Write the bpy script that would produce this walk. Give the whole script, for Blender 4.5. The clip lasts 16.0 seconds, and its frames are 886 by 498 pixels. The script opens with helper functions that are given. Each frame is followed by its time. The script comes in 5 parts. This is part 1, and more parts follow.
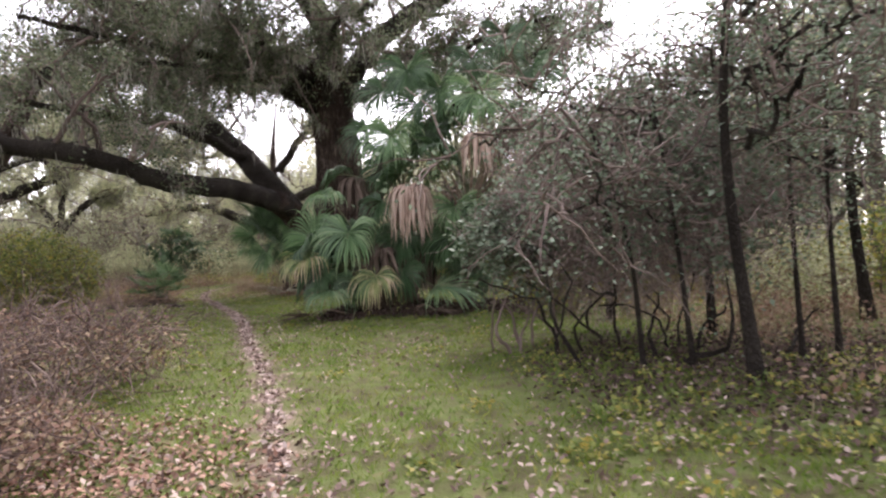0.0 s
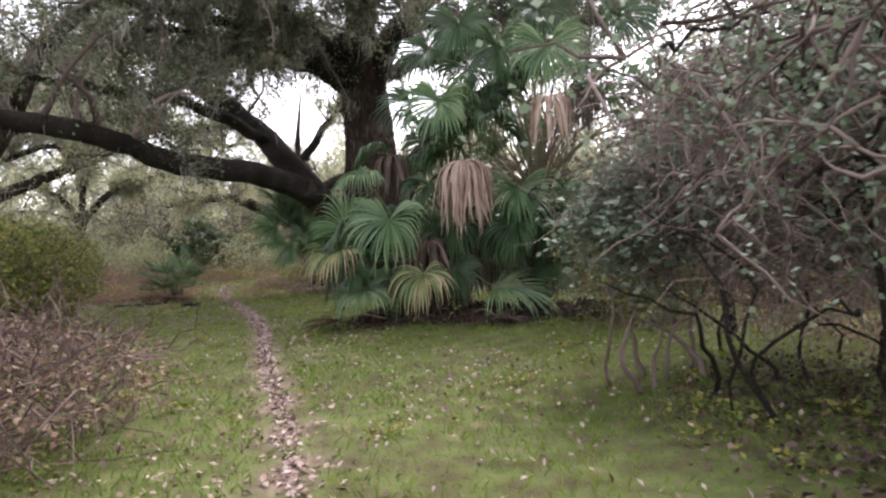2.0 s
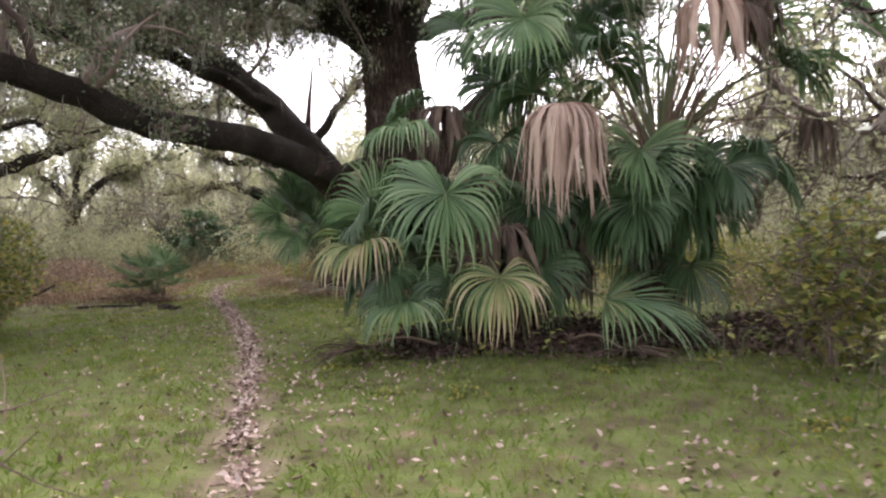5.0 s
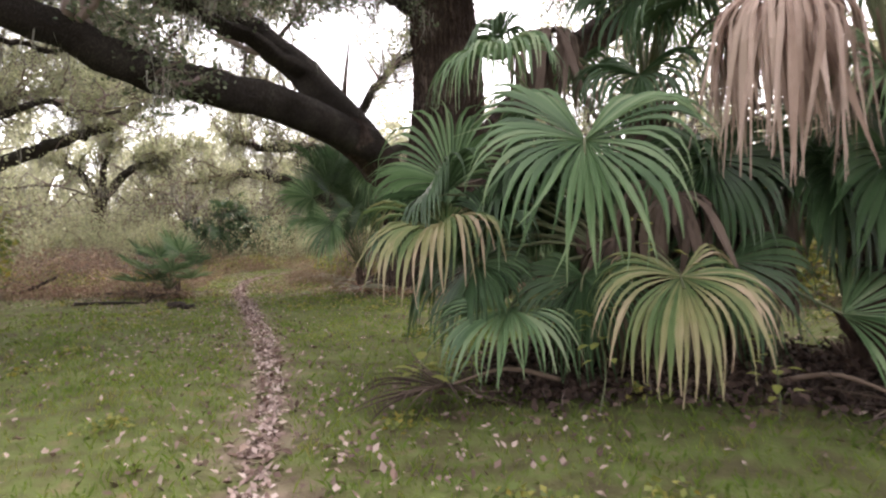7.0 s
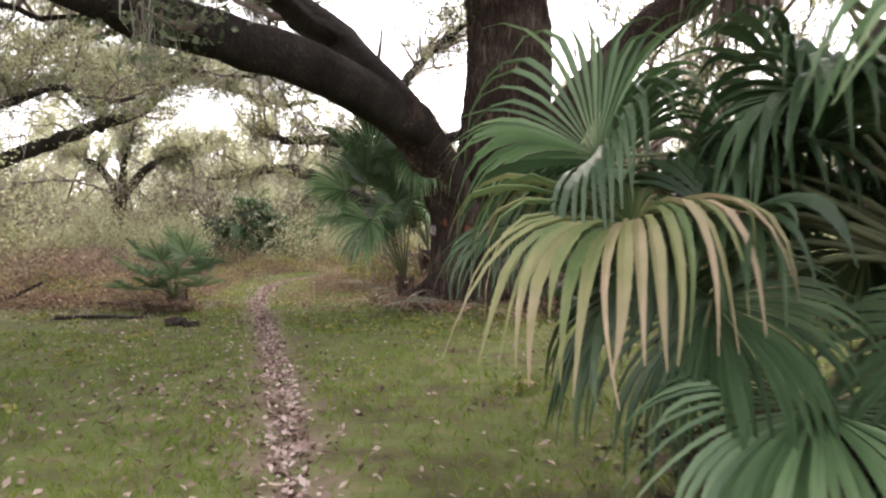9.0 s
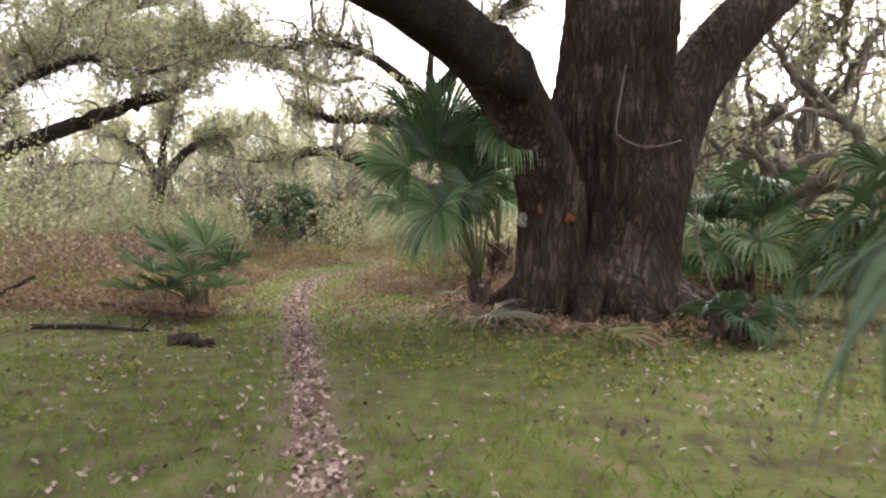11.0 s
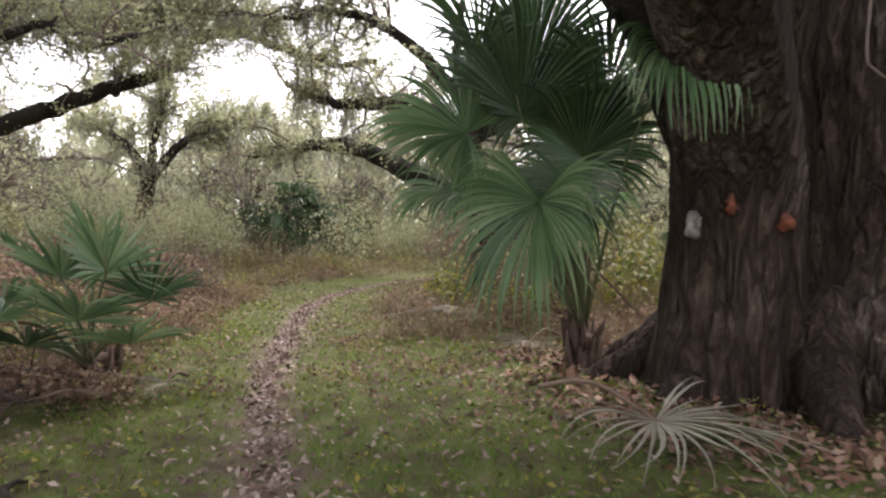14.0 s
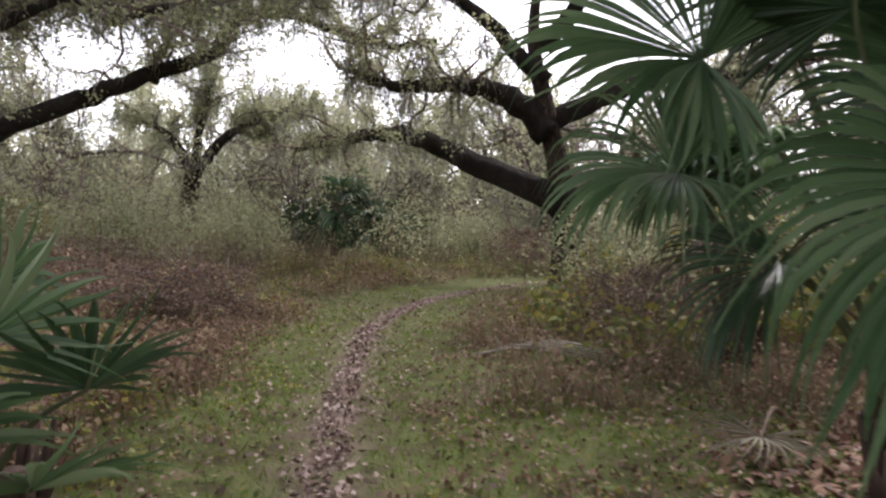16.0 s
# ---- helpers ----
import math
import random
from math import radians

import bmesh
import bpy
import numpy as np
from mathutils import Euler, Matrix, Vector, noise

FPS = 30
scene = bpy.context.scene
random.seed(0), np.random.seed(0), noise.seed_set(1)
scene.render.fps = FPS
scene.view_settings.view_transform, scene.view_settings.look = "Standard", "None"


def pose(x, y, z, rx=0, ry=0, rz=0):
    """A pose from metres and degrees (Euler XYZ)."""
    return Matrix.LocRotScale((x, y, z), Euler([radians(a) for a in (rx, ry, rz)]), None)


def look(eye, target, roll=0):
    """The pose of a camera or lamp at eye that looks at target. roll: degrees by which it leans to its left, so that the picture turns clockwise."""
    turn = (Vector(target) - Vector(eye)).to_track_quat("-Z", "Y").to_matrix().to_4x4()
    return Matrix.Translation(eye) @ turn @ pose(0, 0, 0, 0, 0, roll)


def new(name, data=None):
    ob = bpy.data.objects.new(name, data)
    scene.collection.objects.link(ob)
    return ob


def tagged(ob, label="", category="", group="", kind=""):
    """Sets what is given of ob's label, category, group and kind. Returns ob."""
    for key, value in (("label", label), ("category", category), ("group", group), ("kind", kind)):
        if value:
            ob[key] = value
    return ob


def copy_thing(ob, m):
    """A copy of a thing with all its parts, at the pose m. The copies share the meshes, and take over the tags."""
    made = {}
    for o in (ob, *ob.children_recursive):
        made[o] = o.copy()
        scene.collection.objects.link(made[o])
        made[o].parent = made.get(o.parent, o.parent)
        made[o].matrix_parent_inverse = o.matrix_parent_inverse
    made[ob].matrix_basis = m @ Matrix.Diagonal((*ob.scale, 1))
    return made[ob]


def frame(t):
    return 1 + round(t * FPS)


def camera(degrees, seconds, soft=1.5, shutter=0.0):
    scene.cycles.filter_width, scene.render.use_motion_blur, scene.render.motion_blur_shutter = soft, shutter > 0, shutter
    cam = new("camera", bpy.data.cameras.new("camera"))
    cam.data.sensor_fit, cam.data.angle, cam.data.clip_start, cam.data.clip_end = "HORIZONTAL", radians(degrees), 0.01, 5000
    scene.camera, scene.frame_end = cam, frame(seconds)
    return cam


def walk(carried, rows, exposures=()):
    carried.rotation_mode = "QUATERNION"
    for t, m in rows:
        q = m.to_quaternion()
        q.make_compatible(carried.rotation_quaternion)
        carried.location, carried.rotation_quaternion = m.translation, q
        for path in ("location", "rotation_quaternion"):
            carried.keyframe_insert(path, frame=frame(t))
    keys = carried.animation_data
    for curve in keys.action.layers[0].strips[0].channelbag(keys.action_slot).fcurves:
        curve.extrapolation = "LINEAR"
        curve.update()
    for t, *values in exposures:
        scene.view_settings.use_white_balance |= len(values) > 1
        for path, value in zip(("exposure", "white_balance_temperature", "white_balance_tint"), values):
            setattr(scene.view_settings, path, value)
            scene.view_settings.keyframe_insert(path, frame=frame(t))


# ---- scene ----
cam = camera(70.0, 16.0, soft=2.3, shutter=0.35)
METRES, EYE, TILT, LEAN, TURN = 21.4, 1.35, 0.0, 0.0, 0.0
ROWS = [
    (0.0, 0.0, 0.0, 0.0, 0.0, 0.02, 3.22),
    (0.5, -0.0082, 0.0288, -0.0004, 1.12, -0.2, 2.85),
    (1.0, -0.012, 0.0568, 0.0004, 1.23, -0.31, 2.93),
    (1.5, -0.0232, 0.0836, 0.0003, 2.07, -0.21, 2.87),
    (2.0, -0.0298, 0.1139, -0.0002, 2.16, -0.42, 3.06),
    (2.5, -0.0397, 0.1426, -0.0001, 1.27, -0.53, 2.74),
    (3.0, -0.0454, 0.1738, -0.0012, 0.03, -0.18, 2.41),
    (5.5, -0.0855, 0.3151, -0.0064, 3.68, -0.59, 1.92),
    (6.0, -0.0959, 0.345, -0.0088, 4.35, -0.54, 1.8),
    (6.5, -0.1077, 0.3743, -0.0085, 5.34, -0.49, 1.54),
    (7.0, -0.1154, 0.4059, -0.0097, 5.56, -0.77, 1.37),
    (7.5, -0.1271, 0.4346, -0.0082, 5.95, -0.57, 1.36),
    (8.0, -0.1375, 0.4647, -0.0083, 6.71, -0.88, 1.3),
    (8.5, -0.1475, 0.4931, -0.0071, 7.77, -0.61, 1.32),
    (9.0, -0.1586, 0.5213, -0.0074, 7.69, -0.63, 0.75),
    (9.5, -0.171, 0.5511, -0.0062, 8.73, -0.76, 0.35),
    (10.0, -0.185, 0.5804, -0.0056, 11.21, -1.26, -0.07),
    (12.5, -0.2414, 0.7329, -0.0035, 11.4, -1.63, -0.39),
    (13.0, -0.2532, 0.7608, -0.0016, 11.61, -1.4, -0.85),
    (13.5, -0.2626, 0.7925, -0.0024, 11.82, -1.26, -0.66),
    (14.0, -0.2771, 0.8212, -0.0027, 11.95, -1.03, -0.74),
    (14.5, -0.2897, 0.8526, -0.0027, 12.1, -1.0, -0.75),
    (15.0, -0.3058, 0.8801, -0.0013, 13.99, -1.24, -1.1),
    (15.5, -0.3205, 0.9104, 0.0002, 15.01, -1.43, -1.17),
    (16.0, -0.3372, 0.9362, 0.0027, 16.03, -1.39, -1.08),
]
walk(cam, [(t, pose(0, 0, EYE, TILT, LEAN, TURN) @ pose(METRES * x, METRES * y, METRES * z, 90 + pitch, roll, yaw)) for t, x, y, z, yaw, pitch, roll in ROWS], [(0, 1.9, 6600, 21), (3, 1.85, 6500, 19), (5.5, 2.13, 6800, 20), (7, 2.18, 6900, 20), (8.5, 2.38, 6900, 20), (10, 2.38, 6900, 19), (12.5, 2.37, 6800, 20), (13.5, 2.2, 6700, 19), (14.5, 1.98, 6700, 18), (15.2, 1.85, 6600, 19), (16, 1.45, 6500, 20)])

# ---- light ----
world = bpy.data.worlds.new("sky")
scene.world = world
world.use_nodes = True
wn = world.node_tree.nodes
sky = wn.new("ShaderNodeTexSky")
sky.sky_type, sky.sun_disc = "NISHITA", False
sky.sun_elevation, sky.sun_rotation = radians(52), radians(20)
pale = wn.new("ShaderNodeHueSaturation")
pale.inputs["Saturation"].default_value = 0.22
world.node_tree.links.new(sky.outputs[0], pale.inputs["Color"])
world.node_tree.links.new(pale.outputs[0], wn["Background"].inputs["Color"])
wn["Background"].inputs["Strength"].default_value = 0.15
sun = new("sun", bpy.data.lights.new("sun", "SUN"))
sun.data.energy, sun.data.angle, sun.data.color = 1.2, radians(25), (1.0, 0.96, 0.9)
sun.matrix_world = look((6, 16, 22), (0, 0, 0))

# ---- materials ----


def ramp_mat(name, colors, rough=0.8, scale=6.0, stretch=(1, 1, 1), bump=0.3, island=0.0, translucent=0.0, detail=6.0, bump_scale=None, spec=0.3, tip=0.0):
    """A material whose colour runs through colors by noise, and by island (each leaf, twig or blade) for the share island."""
    m = bpy.data.materials.new(name)
    m.use_nodes = True
    n, l = m.node_tree.nodes, m.node_tree.links
    b = n["Principled BSDF"]
    b.inputs["Roughness"].default_value = rough
    b.inputs["Specular IOR Level"].default_value = spec
    tc, mp = n.new("ShaderNodeTexCoord"), n.new("ShaderNodeMapping")
    mp.inputs["Scale"].default_value = stretch
    l.new(tc.outputs["Object"], mp.inputs["Vector"])
    tx = n.new("ShaderNodeTexNoise")
    tx.inputs["Scale"].default_value, tx.inputs["Detail"].default_value = scale, detail
    l.new(mp.outputs[0], tx.inputs["Vector"])
    big = n.new("ShaderNodeTexNoise")
    big.inputs["Scale"].default_value = scale * 0.13
    l.new(mp.outputs[0], big.inputs["Vector"])
    mid = n.new("ShaderNodeMath")
    mid.operation = "MULTIPLY_ADD"
    l.new(big.outputs["Fac"], mid.inputs[0])
    mid.inputs[1].default_value = 0.6
    half = n.new("ShaderNodeMath")
    half.operation = "MULTIPLY_ADD"
    l.new(tx.outputs["Fac"], half.inputs[0])
    half.inputs[1].default_value, half.inputs[2].default_value = 1.5, -0.55
    l.new(half.outputs[0], mid.inputs[2])
    fac = mid.outputs[0]
    if island:
        g = n.new("ShaderNodeNewGeometry")
        mx = n.new("ShaderNodeMix")
        mx.inputs[0].default_value = island
        l.new(fac, mx.inputs[2])
        l.new(g.outputs["Random Per Island"], mx.inputs[3])
        fac = mx.outputs[0]
    if tip:
        al, sq, ti = n.new("ShaderNodeAttribute"), n.new("ShaderNodeMath"), n.new("ShaderNodeMath")
        al.attribute_name = "along"
        sq.operation, ti.operation = "POWER", "MULTIPLY_ADD"
        l.new(al.outputs["Fac"], sq.inputs[0])
        sq.inputs[1].default_value, ti.inputs[1].default_value = 2.0, tip
        l.new(sq.outputs[0], ti.inputs[0])
        l.new(fac, ti.inputs[2])
        fac = ti.outputs[0]
    r = n.new("ShaderNodeValToRGB")
    while len(r.color_ramp.elements) < len(colors):
        r.color_ramp.elements.new(0.5)
    for i, c in enumerate(colors):
        r.color_ramp.elements[i].position = 0.12 + 0.76 * i / max(1, len(colors) - 1)
        r.color_ramp.elements[i].color = (*c, 1)
    l.new(fac, r.inputs[0])
    l.new(r.outputs[0], b.inputs["Base Color"])
    if bump:
        bp = n.new("ShaderNodeBump")
        bp.inputs["Strength"].default_value, bp.inputs["Distance"].default_value = bump, 0.03
        src = tx
        if bump_scale:
            src = n.new("ShaderNodeTexNoise")
            src.inputs["Scale"].default_value, src.inputs["Detail"].default_value = bump_scale, 5
            l.new(mp.outputs[0], src.inputs["Vector"])
        l.new(src.outputs["Fac"], bp.inputs["Height"])
        l.new(bp.outputs[0], b.inputs["Normal"])
    if translucent:
        tr, ad = n.new("ShaderNodeBsdfTranslucent"), n.new("ShaderNodeMixShader")
        ad.inputs[0].default_value = translucent
        l.new(r.outputs[0], tr.inputs["Color"])
        l.new(b.outputs[0], ad.inputs[1])
        l.new(tr.outputs[0], ad.inputs[2])
        l.new(ad.outputs[0], n["Material Output"].inputs["Surface"])
    return m




def bark_mat(name, crack, plates, scale, tall):
    """Furrowed bark: long plates parted by dark cracks, mottled with lichen."""
    m = bpy.data.materials.new(name)
    m.use_nodes = True
    n, l = m.node_tree.nodes, m.node_tree.links
    b = n["Principled BSDF"]
    b.inputs["Roughness"].default_value, b.inputs["Specular IOR Level"].default_value = 0.95, 0.2
    tc, mp = n.new("ShaderNodeTexCoord"), n.new("ShaderNodeMapping")
    mp.inputs["Scale"].default_value = (1, 1, tall)
    l.new(tc.outputs["Object"], mp.inputs["Vector"])
    warp = n.new("ShaderNodeTexNoise")
    warp.inputs["Scale"].default_value, warp.inputs["Detail"].default_value = scale * 0.7, 7
    l.new(mp.outputs[0], warp.inputs["Vector"])
    ad = n.new("ShaderNodeMixRGB")
    ad.blend_type, ad.inputs[0].default_value = "ADD", 0.3
    l.new(mp.outputs[0], ad.inputs[1])
    l.new(warp.outputs["Color"], ad.inputs[2])
    vo = n.new("ShaderNodeTexVoronoi")
    vo.feature, vo.inputs["Scale"].default_value = "DISTANCE_TO_EDGE", scale
    l.new(ad.outputs[0], vo.inputs["Vector"])
    fine, big = n.new("ShaderNodeTexNoise"), n.new("ShaderNodeTexNoise")
    fine.inputs["Scale"].default_value, fine.inputs["Detail"].default_value = scale * 4, 7
    big.inputs["Scale"].default_value, big.inputs["Detail"].default_value = 1.1, 5
    l.new(ad.outputs[0], fine.inputs["Vector"])
    l.new(tc.outputs["Object"], big.inputs["Vector"])
    mixn = n.new("ShaderNodeMath")
    mixn.operation = "MULTIPLY_ADD"
    l.new(fine.outputs["Fac"], mixn.inputs[0])
    mixn.inputs[1].default_value = 0.7
    sub = n.new("ShaderNodeMath")
    sub.operation = "MULTIPLY_ADD"
    l.new(big.outputs["Fac"], sub.inputs[0])
    sub.inputs[1].default_value, sub.inputs[2].default_value = 1.0, -0.35
    l.new(sub.outputs[0], mixn.inputs[2])
    r = n.new("ShaderNodeValToRGB")
    while len(r.color_ramp.elements) < len(plates):
        r.color_ramp.elements.new(0.5)
    for i, c in enumerate(plates):
        r.color_ramp.elements[i].position = 0.2 + 0.6 * i / (len(plates) - 1)
        r.color_ramp.elements[i].color = (*c, 1)
    l.new(mixn.outputs[0], r.inputs[0])
    edge = n.new("ShaderNodeValToRGB")
    edge.color_ramp.elements[0].position, edge.color_ramp.elements[1].position = -0.0, 0.34
    l.new(vo.outputs["Distance"], edge.inputs[0])
    mx = n.new("ShaderNodeMixRGB")
    mx.inputs[1].default_value = (*crack, 1)
    soft = n.new("ShaderNodeMath")
    soft.operation = "MULTIPLY_ADD"
    l.new(edge.outputs[0], soft.inputs[0])
    soft.inputs[1].default_value, soft.inputs[2].default_value = 0.6, 0.4
    l.new(soft.outputs[0], mx.inputs[0])
    l.new(r.outputs[0], mx.inputs[2])
    l.new(mx.outputs[0], b.inputs["Base Color"])
    h = n.new("ShaderNodeMath")
    h.operation = "MULTIPLY_ADD"
    l.new(fine.outputs["Fac"], h.inputs[0])
    h.inputs[1].default_value = 0.35
    l.new(edge.outputs[0], h.inputs[2])
    bp = n.new("ShaderNodeBump")
    bp.inputs["Strength"].default_value, bp.inputs["Distance"].default_value = 1.0, 0.07
    l.new(h.outputs[0], bp.inputs["Height"])
    l.new(bp.outputs[0], b.inputs["Normal"])
    return m


BARK = bark_mat("oak_bark", (0.01, 0.006, 0.005), [(0.03, 0.019, 0.015), (0.063, 0.042, 0.033), (0.125, 0.09, 0.072), (0.31, 0.25, 0.215)], 8, 0.2)
LIMB = bark_mat("limb_bark", (0.008, 0.006, 0.005), [(0.022, 0.017, 0.014), (0.05, 0.039, 0.031), (0.092, 0.075, 0.062), (0.11, 0.115, 0.075)], 17, 0.5)
# Bark of far trees, greyed and paled to paint in distance haze.
FARBARK = ramp_mat("hazed_far_bark", [(0.08, 0.066, 0.055), (0.15, 0.128, 0.108), (0.24, 0.21, 0.18)], 0.95, 5, (1, 1, 0.4), 0.6)
TWIG = ramp_mat("twig_bark", [(0.07, 0.05, 0.043), (0.155, 0.115, 0.1), (0.26, 0.2, 0.18)], 0.9, 8, bump=0, island=0.7)
OAKLEAF = ramp_mat("oak_leaves", [(0.05, 0.07, 0.036), (0.1, 0.125, 0.068), (0.16, 0.185, 0.112), (0.24, 0.25, 0.17)], 0.5, 3, bump=0, island=0.7, translucent=0.4)
# Leaves of far oaks, understory and edge shrubs; haze is mixed into the colour.
FARLEAF = ramp_mat("hazed_oak_leaves", [(0.21, 0.235, 0.125), (0.33, 0.35, 0.2), (0.45, 0.46, 0.28), (0.56, 0.53, 0.36)], 0.6, 2, bump=0, island=0.4, translucent=0.5)
MOSS = ramp_mat("spanish_moss", [(0.15, 0.14, 0.12), (0.25, 0.24, 0.2), (0.36, 0.34, 0.29)], 1.0, 4, bump=0, island=0.6, translucent=0.4)
PALM = ramp_mat("palm_green", [(0.05, 0.105, 0.042), (0.1, 0.18, 0.078), (0.16, 0.255, 0.12), (0.27, 0.345, 0.19)], 0.38, 3, bump=0, island=0.6, translucent=0.25, spec=0.5, tip=0.22)
# Dark leaf green; inside the clump it stands in for shade.
PALMDK = ramp_mat("palm_dark_shaded_green", [(0.026, 0.055, 0.024), (0.052, 0.1, 0.043), (0.09, 0.155, 0.073)], 0.38, 3, bump=0, island=0.6, translucent=0.22, spec=0.5, tip=0.15)
PALMDRY = ramp_mat("palm_tan", [(0.2, 0.13, 0.1), (0.38, 0.27, 0.215), (0.55, 0.42, 0.35), (0.47, 0.36, 0.29)], 0.75, 3, bump=0, island=0.5, translucent=0.2)
PALMOLD = ramp_mat("palm_half_dry", [(0.07, 0.13, 0.05), (0.15, 0.215, 0.085), (0.3, 0.3, 0.14), (0.5, 0.39, 0.27)], 0.5, 5, bump=0, island=0.6, translucent=0.22, tip=0.3)
PALMDEAD = ramp_mat("palm_dead_brown", [(0.045, 0.032, 0.027), (0.11, 0.078, 0.062), (0.2, 0.15, 0.12)], 0.85, 4, bump=0, island=0.6, translucent=0.1)
BRUSH = ramp_mat("withered_brush", [(0.07, 0.047, 0.04), (0.15, 0.105, 0.09), (0.24, 0.18, 0.155)], 0.9, 6, bump=0, island=0.8)
RUDDY = ramp_mat("ruddy_leaves", [(0.09, 0.042, 0.028), (0.2, 0.105, 0.072), (0.31, 0.18, 0.125), (0.4, 0.27, 0.2)], 0.75, 2, bump=0, island=0.85)
BRAMBLE = ramp_mat("bramble_twigs", [(0.13, 0.095, 0.085), (0.25, 0.19, 0.17), (0.38, 0.3, 0.275)], 0.9, 6, bump=0, island=0.8)
STALK = ramp_mat("palm_stalk", [(0.08, 0.11, 0.05), (0.13, 0.15, 0.08), (0.2, 0.17, 0.1)], 0.6, 8, bump=0.2, island=0.6)
DRYSTALK = ramp_mat("dry_palm_stalk", [(0.07, 0.05, 0.04), (0.17, 0.12, 0.09), (0.28, 0.21, 0.16)], 0.8, 8, bump=0.3, island=0.6)
BOOT = ramp_mat("palm_boots", [(0.03, 0.022, 0.018), (0.09, 0.06, 0.048), (0.18, 0.13, 0.1)], 0.95, 10, (1, 1, 0.3), 1.0, island=0.4)
BUSHLEAF = ramp_mat("thicket_leaves", [(0.07, 0.1, 0.06), (0.13, 0.18, 0.115), (0.21, 0.265, 0.19), (0.3, 0.36, 0.28)], 0.55, 3, bump=0, island=0.75, translucent=0.35, spec=0.3)
YELLEAF = ramp_mat("yellow_green_leaves", [(0.09, 0.13, 0.035), (0.17, 0.22, 0.06), (0.3, 0.3, 0.08), (0.38, 0.3, 0.07)], 0.5, 3, bump=0, island=0.75, translucent=0.35)
REDLEAF = ramp_mat("withered_leaves", [(0.12, 0.065, 0.048), (0.25, 0.15, 0.11), (0.37, 0.26, 0.185), (0.29, 0.26, 0.135)], 0.8, 3, bump=0, island=0.75, translucent=0.25)
# Distance haze is put into this leaf colour as paleness.
HAZYLEAF = ramp_mat("hazed_distant_leaves", [(0.3, 0.31, 0.21), (0.42, 0.42, 0.29), (0.52, 0.51, 0.38)], 0.8, 0.3, bump=0, island=0.35, translucent=0.5)
TRAILLEAF = ramp_mat("trail_leaves", [(0.13, 0.08, 0.064), (0.27, 0.185, 0.16), (0.41, 0.31, 0.275), (0.53, 0.43, 0.385)], 0.75, 2, bump=0, island=0.85)
# Darker litter tone; under the palms it paints the shadow on the soil.
DARKLITTER = ramp_mat("dark_and_shaded_litter", [(0.03, 0.02, 0.016), (0.07, 0.045, 0.036), (0.14, 0.095, 0.075)], 0.9, 3, bump=0, island=0.7)
WEED = ramp_mat("dry_weeds", [(0.13, 0.095, 0.06), (0.22, 0.165, 0.11), (0.32, 0.25, 0.18), (0.22, 0.2, 0.11)], 0.9, 2, bump=0, island=0.6, translucent=0.2)
GRASS = ramp_mat("grass_blades", [(0.07, 0.14, 0.02), (0.14, 0.225, 0.037), (0.215, 0.275, 0.057), (0.35, 0.295, 0.115)], 0.7, 1.6, bump=0, island=0.35, translucent=0.5)
LITTER = ramp_mat("fallen_leaves", [(0.09, 0.055, 0.042), (0.19, 0.127, 0.104), (0.3, 0.22, 0.185), (0.43, 0.335, 0.285)], 0.7, 2, bump=0, island=0.85)
DEADWOOD = ramp_mat("rotten_wood", [(0.014, 0.011, 0.01), (0.035, 0.027, 0.022), (0.09, 0.07, 0.058)], 0.95, 9, (1, 1, 1), 0.8)
ORANGE = ramp_mat("orange_paint", [(0.09, 0.055, 0.04), (0.16, 0.055, 0.03), (0.3, 0.08, 0.045)], 0.7, 20, bump=0.4)
WHITE = ramp_mat("white_lichen", [(0.1, 0.08, 0.07), (0.27, 0.235, 0.215), (0.45, 0.42, 0.39)], 0.8, 12, bump=0.4)

# ---- ground shape ----
TRAIL = [(0.9, -8), (0.2, -3), (-0.35, 0.5), (-1.08, 3.8), (-1.4, 5.0), (-2.2, 7.5), (-3.5, 11.0), (-4.26, 13.3), (-5.3, 15.9), (-6.4, 18.2), (-7.6, 20.8), (-8.5, 22.5), (-9.3, 24.4), (-10.0, 26.3), (-10.8, 28.8), (-11.1, 31.5), (-10.9, 35), (-9.5, 39), (-6, 44)]


def catmull(pts, n):
    """n points evenly along a smooth line through pts."""
    p = np.array(pts, float)
    p = np.vstack([2 * p[0] - p[1], p, 2 * p[-1] - p[-2]])
    out = []
    for i in range(1, len(p) - 2):
        for u in np.linspace(0, 1, 12, endpoint=False):
            a, b, c, d = p[i - 1], p[i], p[i + 1], p[i + 2]
            out.append(0.5 * (2 * b + (c - a) * u + (2 * a - 5 * b + 4 * c - d) * u * u + (3 * b - a - 3 * c + d) * u ** 3))
    out.append(p[-2])
    out = np.array(out)
    s = np.concatenate([[0], np.cumsum(np.linalg.norm(np.diff(out, axis=0), axis=1))])
    return np.stack([np.interp(np.linspace(0, s[-1], n), s, out[:, k]) for k in range(out.shape[1])], 1)


TRAIL_LINE = catmull(TRAIL, 160)


def trail_side(x, y):
    """Signed distance to the trail's middle (to the right positive)."""
    return x - np.interp(y, TRAIL_LINE[:, 1], TRAIL_LINE[:, 0])


def trail_half(y):
    """The trail's half width, which grows beyond the clearing."""
    return np.interp(y, [0, 9, 13, 20, 30], [0.075, 0.09, 0.11, 0.15, 0.14])


